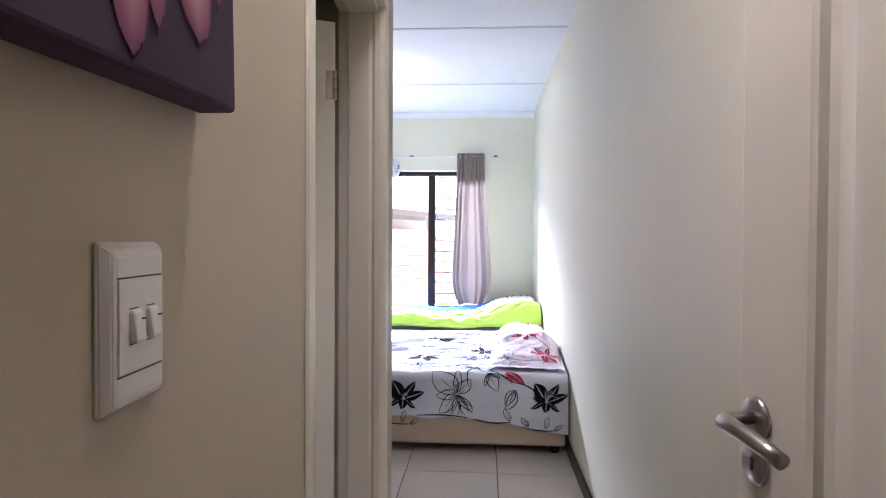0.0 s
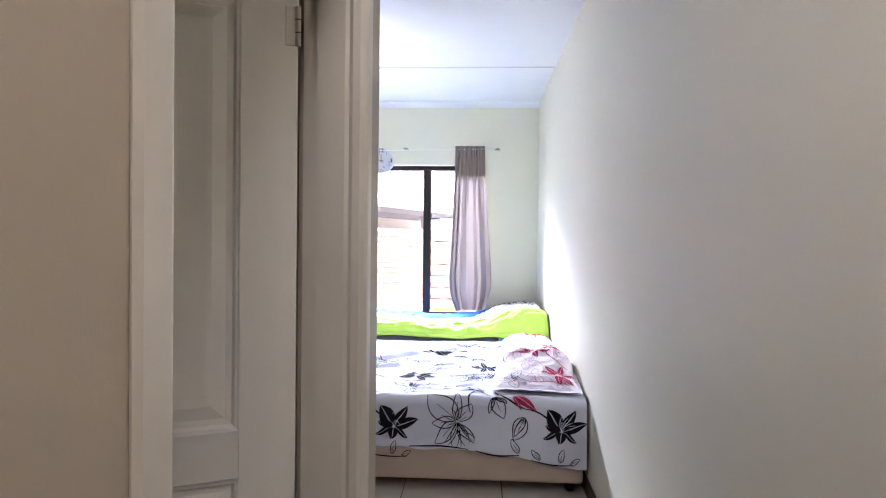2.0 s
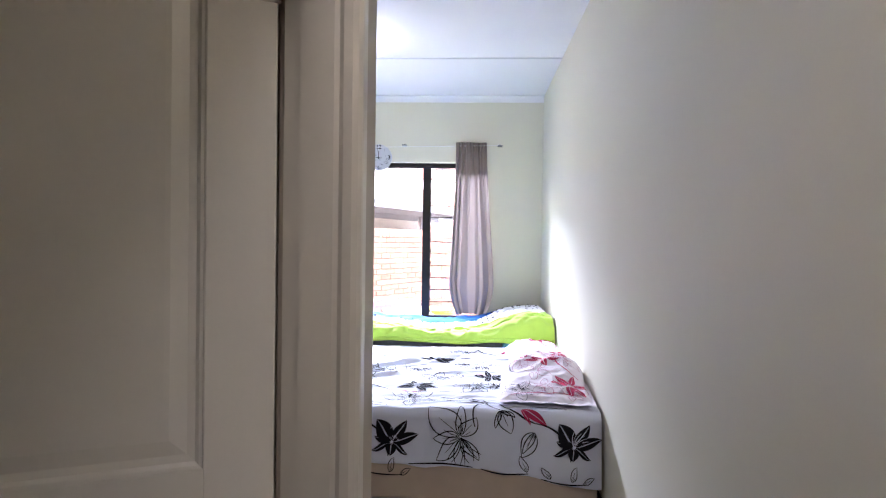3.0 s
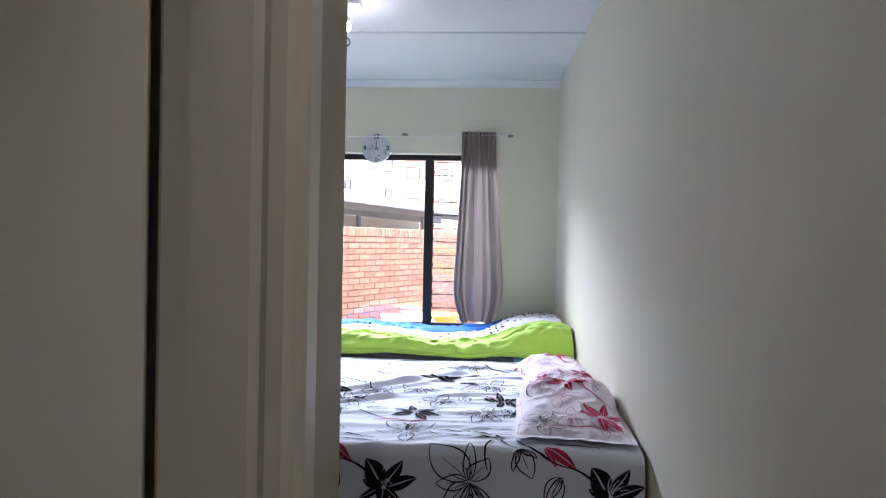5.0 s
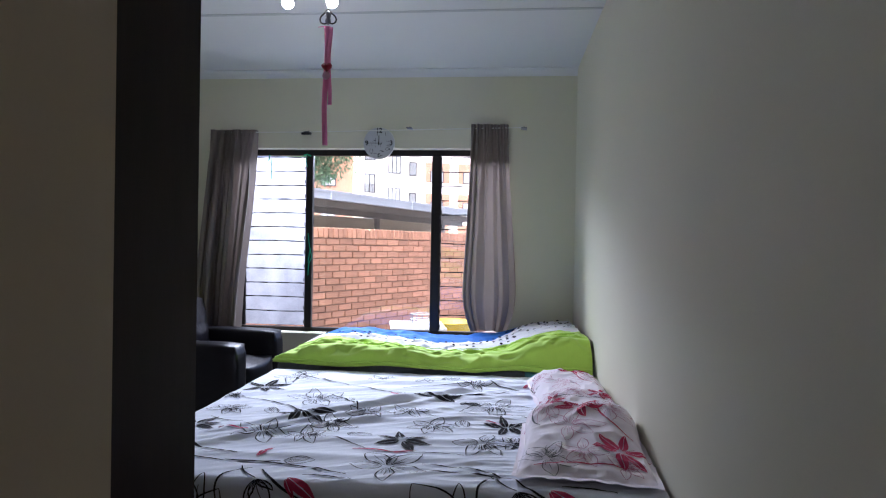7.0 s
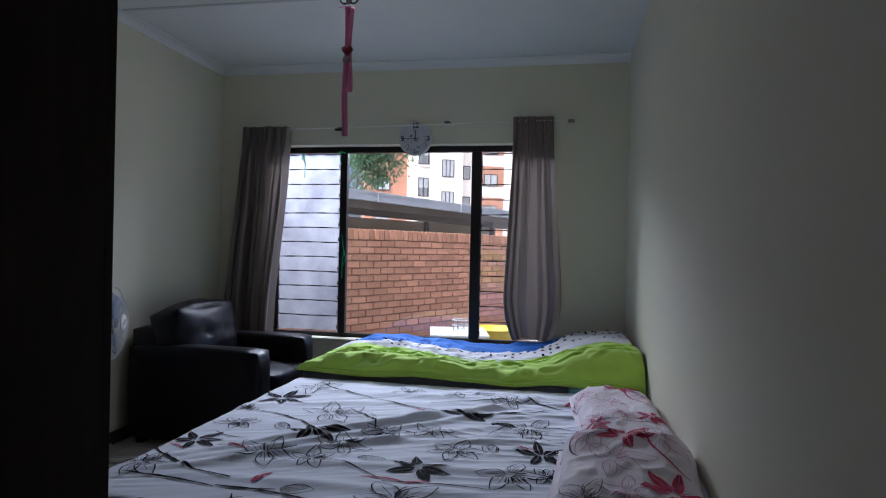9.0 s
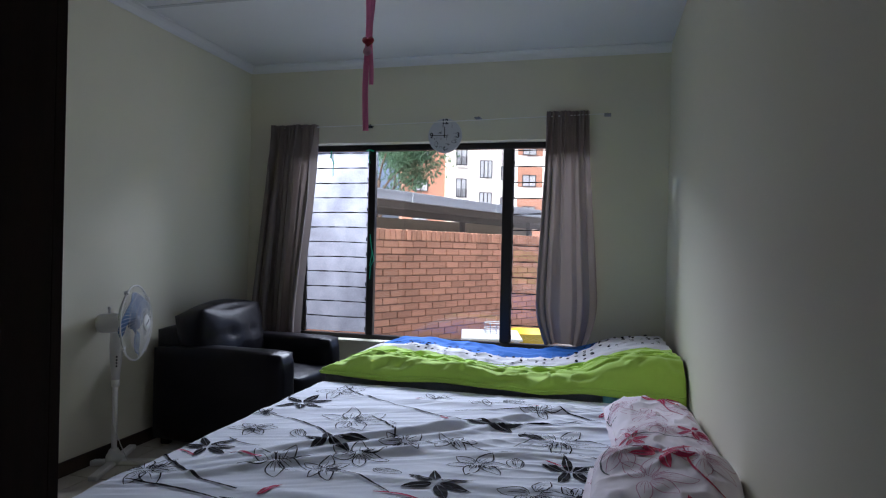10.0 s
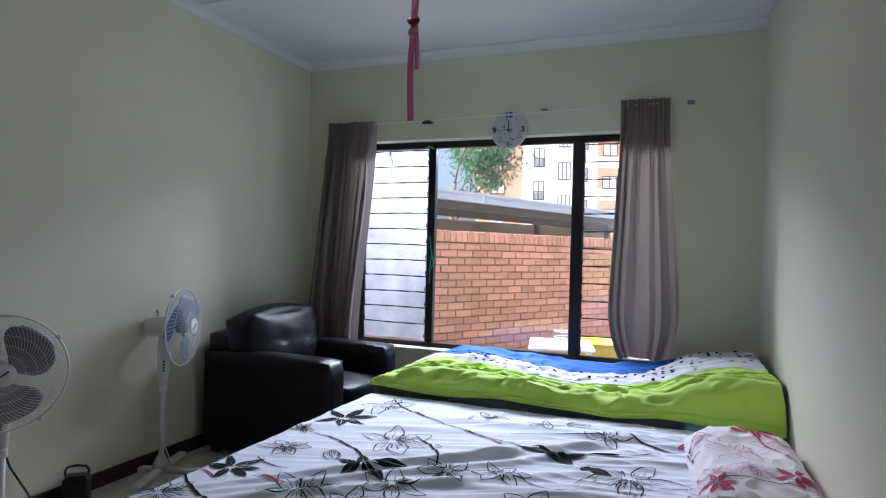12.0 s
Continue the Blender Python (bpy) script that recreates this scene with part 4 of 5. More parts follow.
def stems(rows, m):
    for x0, y0, x1, y1, bend, w in rows:
        pr.curve((x0, y0), (x1, y1), bend, w, m, max(14, int(math.hypot(x1 - x0, y1 - y0) / 0.007)))
        pr.done(cover, "printed_stem")


# black flowers on the top
lilies(((-1.23, 3.95, 0.125, 0.9), (-1.20, 4.64, 0.16, 0.1), (-0.83, 4.135, 0.15, 0.6),
        (-0.33, 3.85, 0.135, 1.2), (0.08, 4.08, 0.14, 0.5)), INK, True, 6)
for x, y, a, s in ((-0.40, 4.51, 0.25, 0.15), (-0.30, 4.53, -0.5, 0.14), (-0.25, 4.50, 0.4, 0.13), (-0.16, 4.47, -0.5, 0.14)):
    pr.petal((x, y), a, s, s * 0.42, 0.1, INK, True)
    pr.done(cover, "printed_petal")
# outlined flowers on the top
lilies(((-1.26, 3.67, 0.15, 0.9), (-1.19, 4.21, 0.11, -1.2), (-0.86, 4.43, 0.20, 0.6), (-0.90, 3.86, 0.15, 1.2), (-0.72, 3.86, 0.11, 0.4),
        (-0.66, 4.02, 0.13, 1.4), (-0.55, 4.22, 0.12, -1.3), (-0.38, 4.27, 0.11, -1.4), (-0.24, 4.08, 0.13, -1.3)), LINEINK, False, 6)
lilies(((0.02, 4.42, 0.20, -1.4), (-0.10, 4.80, 0.12, 0.2), (-1.12, 4.90, 0.17, -0.5), (-0.34, 3.57, 0.17, 0.9),
        (-0.02, 3.85, 0.14, -1.0), (0.10, 3.86, 0.08, 0.2), (-0.62, 4.94, 0.10, -1.4), (-1.27, 4.42, 0.06, 1.4), (-0.36, 4.90, 0.10, 2.8)), LINEINK, False, 5)
# buds on the top
for x, y, a in ((-0.72, 3.58, 0.1), (-0.12, 4.17, -1.5), (-1.02, 4.25, -1.1), (-0.58, 3.92, -0.2), (-0.30, 4.98, 0.1)):
    pr.petal((x, y), a, 0.12, 0.06, 0.1, LINEINK, False, 0.004)
    pr.petal((x, y), a + 0.3, 0.10, 0.034, -0.1, LINEINK, False, 0.0035)
    pr.done(cover, "printed_bud")
# dark stems on the top
stems(((-1.34, 3.86, -0.90, 3.63, -0.08, 0.012), (-1.22, 4.41, -0.83, 4.18, 0.08, 0.009), (-1.15, 5.04, -0.79, 4.76, -0.08, 0.009),
       (-0.79, 4.76, -0.44, 4.63, -0.06, 0.009), (-0.81, 4.54, -0.60, 4.24, 0.1, 0.010), (-0.01, 4.86, 0.18, 4.77, -0.1, 0.012), (-0.44, 4.63, -0.36, 4.56, 0.1, 0.008),
       (-0.30, 4.56, 0.11, 4.72, -0.05, 0.008), (-0.34, 4.29, -0.10, 4.22, -0.15, 0.006), (-0.40, 4.93, -0.03, 4.96, 0.05, 0.006)), INK)
stems(((-1.26, 3.58, -0.92, 3.56, 0.05, 0.011), (-0.92, 3.57, -0.72, 3.58, -0.05, 0.010), (-0.92, 3.57, -0.46, 3.49, 0.05, 0.010), (-0.70, 3.86, -0.44, 3.74, 0.08, 0.007),
       (-0.22, 3.61, 0.06, 3.51, 0.08, 0.009), (-0.24, 3.54, 0.10, 3.50, 0.03, 0.008), (-0.42, 3.72, -0.08, 3.72, 0.03, 0.007),
       (0.10, 4.25, 0.22, 4.20, 0.05, 0.006), (-0.47, 4.72, -0.11, 4.84, 0.05, 0.007), (-1.22, 4.08, -1.05, 4.02, -0.1, 0.007)), INK)
# crimson stems, crescents and petals on the top
stems(((-1.32, 3.90, -1.22, 3.86, 0.05, 0.009), (-1.10, 3.90, -0.97, 3.89, 0.05, 0.012), (-0.02, 4.16, 0.06, 4.12, 0.05, 0.008),
       (-0.50, 3.74, -0.33, 3.72, 0.1, 0.010), (-0.20, 4.93, 0.0, 4.94, 0.04, 0.006), (-0.47, 4.58, -0.40, 4.55, 0.1, 0.010)), REDINK)
for x, y, a, s in ((-0.83, 3.60, 0.9, 0.11), (-0.70, 4.83, 0.6, 0.07), (-0.47, 4.60, 2.2, 0.06), (0.16, 4.81, 0.5, 0.08), (0.10, 3.56, 0.9, 0.12), (-0.36, 3.73, -0.1, 0.09)):
    pr.petal((x, y), a, s, s * 0.26, 0.35, REDINK, True)
    pr.done(cover, "printed_petal")


def drop_petal(x, z, ang, length, width, bend, m=INK, filled=True, weight=0.0055):
    pr.petal((x, fy(z)), math.radians(ang), length, width, bend, m, filled, weight, 0.06)


def front_motif(dx):
    """The repeat of the print that hangs on the front: a black lily on its stem, buds, a crimson leaf and a wide outlined lily."""
    x, z = dx + 0.450, 0.318
    for row in ((128, 0.128, 0.085, -0.10), (152, 0.085, 0.04, 0.2), (62, 0.128, 0.050, -0.12), (14, 0.135, 0.052, 0.10), (186, 0.098, 0.034, 0.35),
                (-16, 0.088, 0.032, -0.4), (264, 0.062, 0.050, 0.0)):
        drop_petal(x, z, *row)
    for k in range(7):
        a = math.radians(12 + 13 * k)
        pr.curve((x, fy(z)), (x + 0.075 * math.cos(a), fy(z) + 0.075 * math.sin(a)), 0.12, 0.0034, SHEET, 8)
    pr.done(cover, "printed_lily")
    # wide outlined lily
    x, z = dx - 0.075, 0.350
    for row in ((132, 0.205, 0.125, 0.14), (96, 0.150, 0.048, -0.10), (62, 0.115, 0.075, -0.2), (214, 0.155, 0.075, 0.20), (178, 0.13, 0.06, 0.1), (-62, 0.13, 0.05, 0.25)):
        drop_petal(x, z, *row, LINEINK, False)
    for k in range(9):
        a = math.radians(236 + 11 * k)
        pr.curve((x, fy(z)), (x + 0.115 * math.cos(a), fy(z) + 0.125 * math.sin(a)), 0.16 * math.sin(k * 2.3), 0.0045, LINEINK, 12)
    pr.done(cover, "printed_lily")
    # hanging tulip bud and a closed bud on a curled stem
    for row in ((-68, 0.118, 0.066, 0.08), (-42, 0.075, 0.020, 0.3), (-96, 0.085, 0.024, -0.2)):
        drop_petal(dx + 0.108, 0.482, *row, LINEINK, False)
    pr.done(cover, "printed_bud")
    for row in ((238, 0.135, 0.075, 0.10), (246, 0.118, 0.034, -0.12)):
        drop_petal(dx + 0.272, 0.388, *row, LINEINK, False)
    pr.done(cover, "printed_bud")
    stems(((dx + 0.10, 3.50, dx + 0.27, fy(0.425), -0.10, 0.009), (dx + 0.27, fy(0.425), dx + 0.435, fy(0.255), 0.20, 0.009), (dx + 0.02, 3.52, dx + 0.105, fy(0.485), -0.10, 0.007),
           (dx + 0.06, 3.51, dx - 0.01, fy(0.40), -0.22, 0.008), (dx + 0.25, 3.47, dx + 0.42, 3.44, 0.06, 0.010)), INK)
    drop_petal(dx + 0.205, 0.500, -40, 0.145, 0.042, 0.10, REDINK)
    pr.done(cover, "printed_petal")
    drop_petal(dx + 0.205, 0.490, -66, 0.085, 0.020, 0.15, REDINK)
    pr.done(cover, "printed_petal")
    # leaves along the hem
    low = 0.222 if dx < -0.5 else 0.205
    for px, lift, ang, size in ((0.438, -0.045, 62, 0.075), (0.345, -0.038, 118, 0.07), (0.235, -0.010, 104, 0.085), (0.49, -0.050, 20, 0.06)):
        drop_petal(dx + px, low + lift, ang, size, size * 0.38, 0.2, LINEINK, False, 0.004)
        pr.done(cover, "printed_leaf")
    stems(((dx - 0.32, fy(low + 0.020), dx - 0.02, fy(low + 0.010), 0.03, 0.008), (dx + 0.02, fy(low + 0.006), dx + 0.24, fy(low - 0.012), -0.05, 0.008),
           (dx + 0.30, fy(low - 0.035), dx + 0.50, fy(low - 0.05), -0.05, 0.007)), LINEINK)


front_motif(0.0)
front_motif(-0.853)


# ---- pillows ----
def pillow(label, cx, cy, sx, sy, high, turn, seed, red, wedge):
    at = pose(cx, cy, BTOP + 0.008, 0, 0, turn)
    ob = thing("pillow", label, "pillow", at, "pillows on the wide bed")

    def top(x, y, lift=0.0, side=1):
        u, v = max(-1, min(1, 2 * x / sx)), max(-1, min(1, 2 * y / sy))
        rise = min(1.0, (max(0.0, 1 + v) / 1.65) ** wedge)         # thin at the front, full towards the back
        f = max(0.0, (1 - abs(u) ** 3.5) * (1 - abs(v) ** 8)) ** 0.5 * rise
        pinch = 1 - 0.07 * (1 - abs(v)) * abs(u) ** 3
        pinch2 = 1 - 0.07 * (1 - abs(u)) * abs(v) ** 3
        dent = (1 - abs(noise.noise((x * 7 + y * 3 + seed, y * 9 - x * 4, 1)))) ** 5
        edge_wrinkle = noise.noise((x * 30 + seed, y * 30, 5)) * max(0.0, 1 - f) * 0.006
        h = high * f * (1 + 0.08 * v) * (0.88 + 0.25 * noise.noise((x * 5 + seed, y * 5, 8))) + (0.010 * dent + 0.007 * noise.noise((x * 11 + seed, y * 11, 1)) + 0.005 * noise.noise((x * 24 + seed, y * 13, 5))) * min(1, f + 0.3) + edge_wrinkle
        z = 0.022 + h if side > 0 else 0.022 - min(0.02, 0.05 * f)
        return Vector((x * pinch, y * pinch2, z + lift))

    bm = sheet(lambda a, b: top((a - 0.5) * sx, (b - 0.5) * sy), 80, 80)
    sheet(lambda a, b: top((a - 0.5) * sx, (b - 0.5) * sy, 0, -1), 20, 20, bm=bm)
    part("pillowcase", bm, PILLOWC, ob, smooth=True)
    rim = []
    for a, b in [(k / 20, 0) for k in range(20)] + [(1, k / 20) for k in range(20)] + [(1 - k / 20, 1) for k in range(20)] + [(0, 1 - k / 20) for k in range(20)]:
        rim.append(top((a - 0.5) * sx, (b - 0.5) * sy))
    fl = bmesh.new()
    ring = []
    for i, p in enumerate(rim):
        c = Vector((p.x, p.y, 0)).normalized()
        ring.append((fl.verts.new(p), fl.verts.new(p + c * 0.022 + Vector((0, 0, 0.003 * math.sin(i * 1.7 + seed))))))
    for i in range(len(ring)):
        a, b = ring[i], ring[(i + 1) % len(ring)]
        fl.faces.new((a[0], b[0], b[1], a[1]))
    part("frill", fl, PILLOWC, ob, smooth=True)
    pp = Print(lambda x, y: top(x, y, 0.0025), 0.0030)
    rq = random.Random(seed)
    for x, y, s, a in red:
        pp.lily((x, y), s, a, REDINK, True, rq, 6)
        pp.done(ob, "printed_lily")
    for x, y, s, a in ((-0.05, 0.03, 0.13, 0.3), (0.10, 0.13, 0.11, 0.8), (-0.13, -0.20, 0.12, 1.0), (0.0, -0.14, 0.10, 4.0), (-0.13, 0.17, 0.11, 3.0), (0.13, -0.21, 0.08, 0.4)):
        pp.lily((x, y), s, a, PINKINK if rq.random() < 0.8 else GREYINK, False, rq, 5)
        pp.done(ob, "printed_lily")
    for p, q, bend in (((-0.17, -0.24), (0.16, -0.22), 0.06), ((0.18, -0.02), (0.05, 0.24), 0.15), ((-0.16, 0.05), (-0.15, 0.25), 0.2)):
        pp.curve(p, q, bend, 0.006, REDINK if rq.random() < 0.4 else GREYINK)
        pp.done(ob, "printed_stem")
    return ob


pillow("pink and white pillow with crimson lilies at the bed's front", 0.352, 3.765, 0.45, 0.58, 0.135, -5, 2,
       ((-0.02, 0.17, 0.12, 1.2), (0.12, -0.13, 0.13, 0.6)), 0.8)
pillow("crumpled pink and white floral pillow against the wall", 0.398, 4.530, 0.365, 0.76, 0.088, 3, 9,
       ((0.04, 0.27, 0.11, 0.8), (-0.13, -0.25, 0.07, 0.6), (0.10, -0.16, 0.08, 0.9)), 0.1)

# ---- the single bed under the window ----
SY0, SY1 = 5.20, 6.14
bed("single_bed", "single bed with a dark base under the window", -1.30, 0.565, SY0, SY1, 0.30, 0.47, DARKC, DARKC)


def dark_grid(a, b):
    x, s = -1.33 + (0.572 + 1.33) * a, b * 1.25
    f = 0.006 * noise.noise((x * 4, s * 6, 2))
    if s < 0.3:
        return (x, SY0 - 0.022 + f, 0.20 + s * 1.0 + f)
    return (x, SY0 - 0.022 + (s - 0.3), 0.50 + f * 2)


solid("blanket", sheet(dark_grid, 60, 40), DARKC, "dark patterned blanket over the single bed", "blanket", smooth=True)


def teal_grid(a, b):
    return (0.19 + 0.36 * a, 5.125 + 0.006 * math.sin(9 * a) + 0.06 * b * b, 0.425 + 0.09 * b * (1 - 0.3 * b) + 0.010 * math.sin(5 * a))


solid("folded_sheet", sheet(teal_grid, 20, 6, 0.02), TEAL, "pale teal sheet showing under the duvet", "bed sheet", smooth=True)


def duvet_top(x, y):
    """Height of the duvet: full on the pillow end, sagging in the middle."""
    e = (x + 1.33) / 1.9
    base = 0.575 + 0.04 * math.exp(-((x + 0.9) / 0.35) ** 2) + 0.135 / (1 + math.exp(-(x - 0.16) / 0.085))
    across = max(0.0, 1 - abs((y - 5.64) / 0.54) ** 6) ** 0.5
    edge = min(1, max(0.0, e / 0.10)) ** 0.6
    f = 0.018 * noise.noise((x * 3.0, y * 6, 0)) + 0.014 * noise.noise((x * 7, y * 11, 4)) + 0.010 * (1 - abs(noise.noise((x * 4 + y, y * 9 - x * 2, 21)))) ** 6 + 0.012 * math.sin(x * 17 + 3 * y) * noise.noise((x * 2, y * 3, 8)) + 0.009 * noise.noise((x * 6 + y * 4, y * 18, 12))
    return 0.505 + (base - 0.505 + f) * (0.25 + 0.75 * across) * (0.35 + 0.65 * edge)


def duvet_grid(a, b):
    x = -1.36 + (0.535 + 0.045 * max(0.0, 1 - 2.5 * b) + 1.36) * a + 0.02 * math.sin(6 * b) * (1 - a) + 0.10 * (1 - a) ** 6 * b
    s = b * 1.12
    hem = 0.012 * math.sin(x * 8) + 0.012 * noise.noise((x * 5, 0, 0))
    y = 5.125 + hem * max(0, 1 - 5 * s) + s * 0.90 + 0.03 * (1 - a)
    z = duvet_top(x, y)
    if s < 0.10:
        t = s / 0.10
        z = 0.502 + hem * 0.4 + (z - 0.502) * (1 - (1 - t) ** 2)
        y -= 0.018 * math.sin(math.pi * t)
    if s < 0.45:
        g = min(1, s / 0.05) * min(1, (0.45 - s) / 0.15)
        ridge = (1 - abs(noise.noise((x * 4.5 + s * 9, s * 13 - x * 3, 2)))) ** 5 - (1 - abs(noise.noise((x * 6 - s * 14, s * 11 + x * 3, 6)))) ** 6
        push = g * (0.014 * ridge + 0.007 * noise.noise((x * 13 + s * 20, s * 24, 9)))
        y -= push * 0.7
        z += push * 0.8
    return (x, y, z)


def duvet_pick(a, b):
    w = 0.018 * math.sin(9 * a) + 0.03 * noise.noise((a * 6, 0, 3))
    lime = 0.33 + 0.6 * w + 0.12 * max(0.0, 1 - a / 0.3) - 0.05 * math.exp(-((a - 0.5) / 0.15) ** 2)
    white = 0.56 + 1.2 * w + 0.25 * max(0.0, 1 - a / 0.12)
    if a > 0.66:
        white += 2.4 * (a - 0.66)
    return 0 if b < lime else 1 if b < white else 2


duvet = thing("duvet", "rumpled lime green duvet with white and blue spotted lining", "duvet")
part("cover", sheet(duvet_grid, 230, 110, 0.012, duvet_pick), [LIME, WHITEC, BLUEC], duvet, smooth=True)
dots = bmesh.new()
rd = random.Random(7)
for k in range(420):
    a, b = rd.uniform(0.06, 0.99), rd.uniform(0.2, 0.85)
    a = round(a * 42) / 42 + rd.uniform(-0.002, 0.002)
    b = round(b * 26) / 26
    if duvet_pick(a, b) == 1 and duvet_pick(a, b + 0.02) == 1 and duvet_pick(a, b - 0.02) == 1:
        c = Vector(duvet_grid(a, b)) + Vector((0, -0.003, 0.0155))
        ux, uy = Vector(duvet_grid(a + 0.004, b)) - Vector(duvet_grid(a, b)), Vector(duvet_grid(a, b + 0.008)) - Vector(duvet_grid(a, b))
        ux, uy = ux.normalized(), uy.normalized()
        r = rd.uniform(0.008, 0.011)
        dots.faces.new([dots.verts.new(c + ux * r * math.cos(q * math.tau / 8) + uy * r * math.sin(q * math.tau / 8)) for q in range(8)])
tagged(part("printed_dots", dots, INK, duvet, "small black printed spots"), kind="stuff")
seam = [Vector(duvet_grid(k / 80, 0.012)) + Vector((0, -0.004, 0.004)) for k in range(81)]
part("piping", tube(seam, 0.006, 6), LIME, duvet, smooth=True)
stitch = [Vector(duvet_grid(k / 120, 0.215 - 0.05 * k / 120)) + Vector((0, -0.002, 0.0125)) for k in range(4, 119)]
part("seam", tube(stitch, 0.0022, 5), LIME, duvet, smooth=True)

# ---- black leather armchair ----
ch = thing("armchair", "black leather armchair with a buttoned back cushion", "armchair")
CX0, CX1, CY0, CY1 = -2.46, -1.58, 5.13, 5.96


def plump(x0, x1, y0, y1, z0, z1, puff, seg=8, seed=0.0):
    """A soft rounded block: a bevelled box, cut finely and blown out a little."""
    bm = box(x0, x1, y0, y1, z0, z1)
    bmesh.ops.subdivide_edges(bm, edges=bm.edges[:], cuts=seg, use_grid_fill=True)
    c = Vector(((x0 + x1) / 2, (y0 + y1) / 2, (z0 + z1) / 2))
    h = Vector(((x1 - x0) / 2, (y1 - y0) / 2, (z1 - z0) / 2))
    for v in bm.verts:
        q = Vector([(v.co[i] - c[i]) / h[i] for i in range(3)])
        for i in range(3):
            o = [abs(q[j]) for j in range(3) if j != i]
            if abs(q[i]) > 0.999:
                v.co[i] += math.copysign(puff * (1 - o[0] ** 2) * (1 - o[1] ** 2), q[i])
        k = max(0.0, sorted(abs(t) for t in q)[1] - 0.7) / 0.3
        v.co -= (v.co - c).normalized() * 0.018 * k * k
        v.co += Vector((1, 1, 1)) * 0.003 * noise.noise(v.co * 14 + Vector((seed, 0, 0)))
    return bm


part("base", box(CX0, CX1 - 0.03, CY0 + 0.15, CY1 - 0.15, 0.04, 0.27, 0.02, 3), LEATHER, ch)
for y0, y1 in ((CY0, CY0 + 0.17), (CY1 - 0.17, CY1)):
    part("arm", plump(CX0 + 0.02, CX1, y0, y1, 0.04, 0.60, 0.010, 8, y0), LEATHER, ch, smooth=True)
part("backrest", plump(CX0, CX0 + 0.2, CY0 + 0.06, CY1 - 0.06, 0.2, 0.70, 0.015, 8), LEATHER, ch, smooth=True)
part("seat_cushion", plump(CX0 + 0.2, CX1 - 0.005, CY0 + 0.175, CY1 - 0.175, 0.27, 0.43, 0.028, 10), LEATHER, ch, smooth=True)
bc = plump(-0.10, 0.11, -0.335, 0.325, -0.205, 0.205, 0.05, 18)
for v in bc.verts:
    if v.co.x > 0.02:
        for y, z in ((-0.11, 0.02), (0.11, 0.02)):
            v.co.x -= 0.020 * math.exp(-(((v.co.y - y) / 0.045) ** 2 + ((v.co.z - z) / 0.045) ** 2))
        v.co.x -= 0.009 * math.exp(-((v.co.z - 0.02) / 0.022) ** 2) + 0.006 * math.exp(-(v.co.y / 0.018) ** 2)
part("back_cushion", moved(bc, pose(CX0 + 0.24, (CY0 + CY1) / 2 - 0.0, 0.605, 0, -14, 0)), LEATHER, ch, "buttoned leather back cushion", True)
for y in (-0.11, 0.11):
    part("button", moved(lathe([(0.016, 0), (0.015, 0.006), (0.006, 0.009)], 14), pose(CX0 + 0.335, (CY0 + CY1) / 2 + y, 0.60, 0, 76, 0)), LEATHER, ch, smooth=True)
for x in (CX0 + 0.08, CX1 - 0.08):
    for y in (CY0 + 0.07, CY1 - 0.07):
        part("foot", box(x - 0.025, x + 0.025, y - 0.025, y + 0.025, 0, 0.045, 0.004, 1), DARKWOOD, ch)


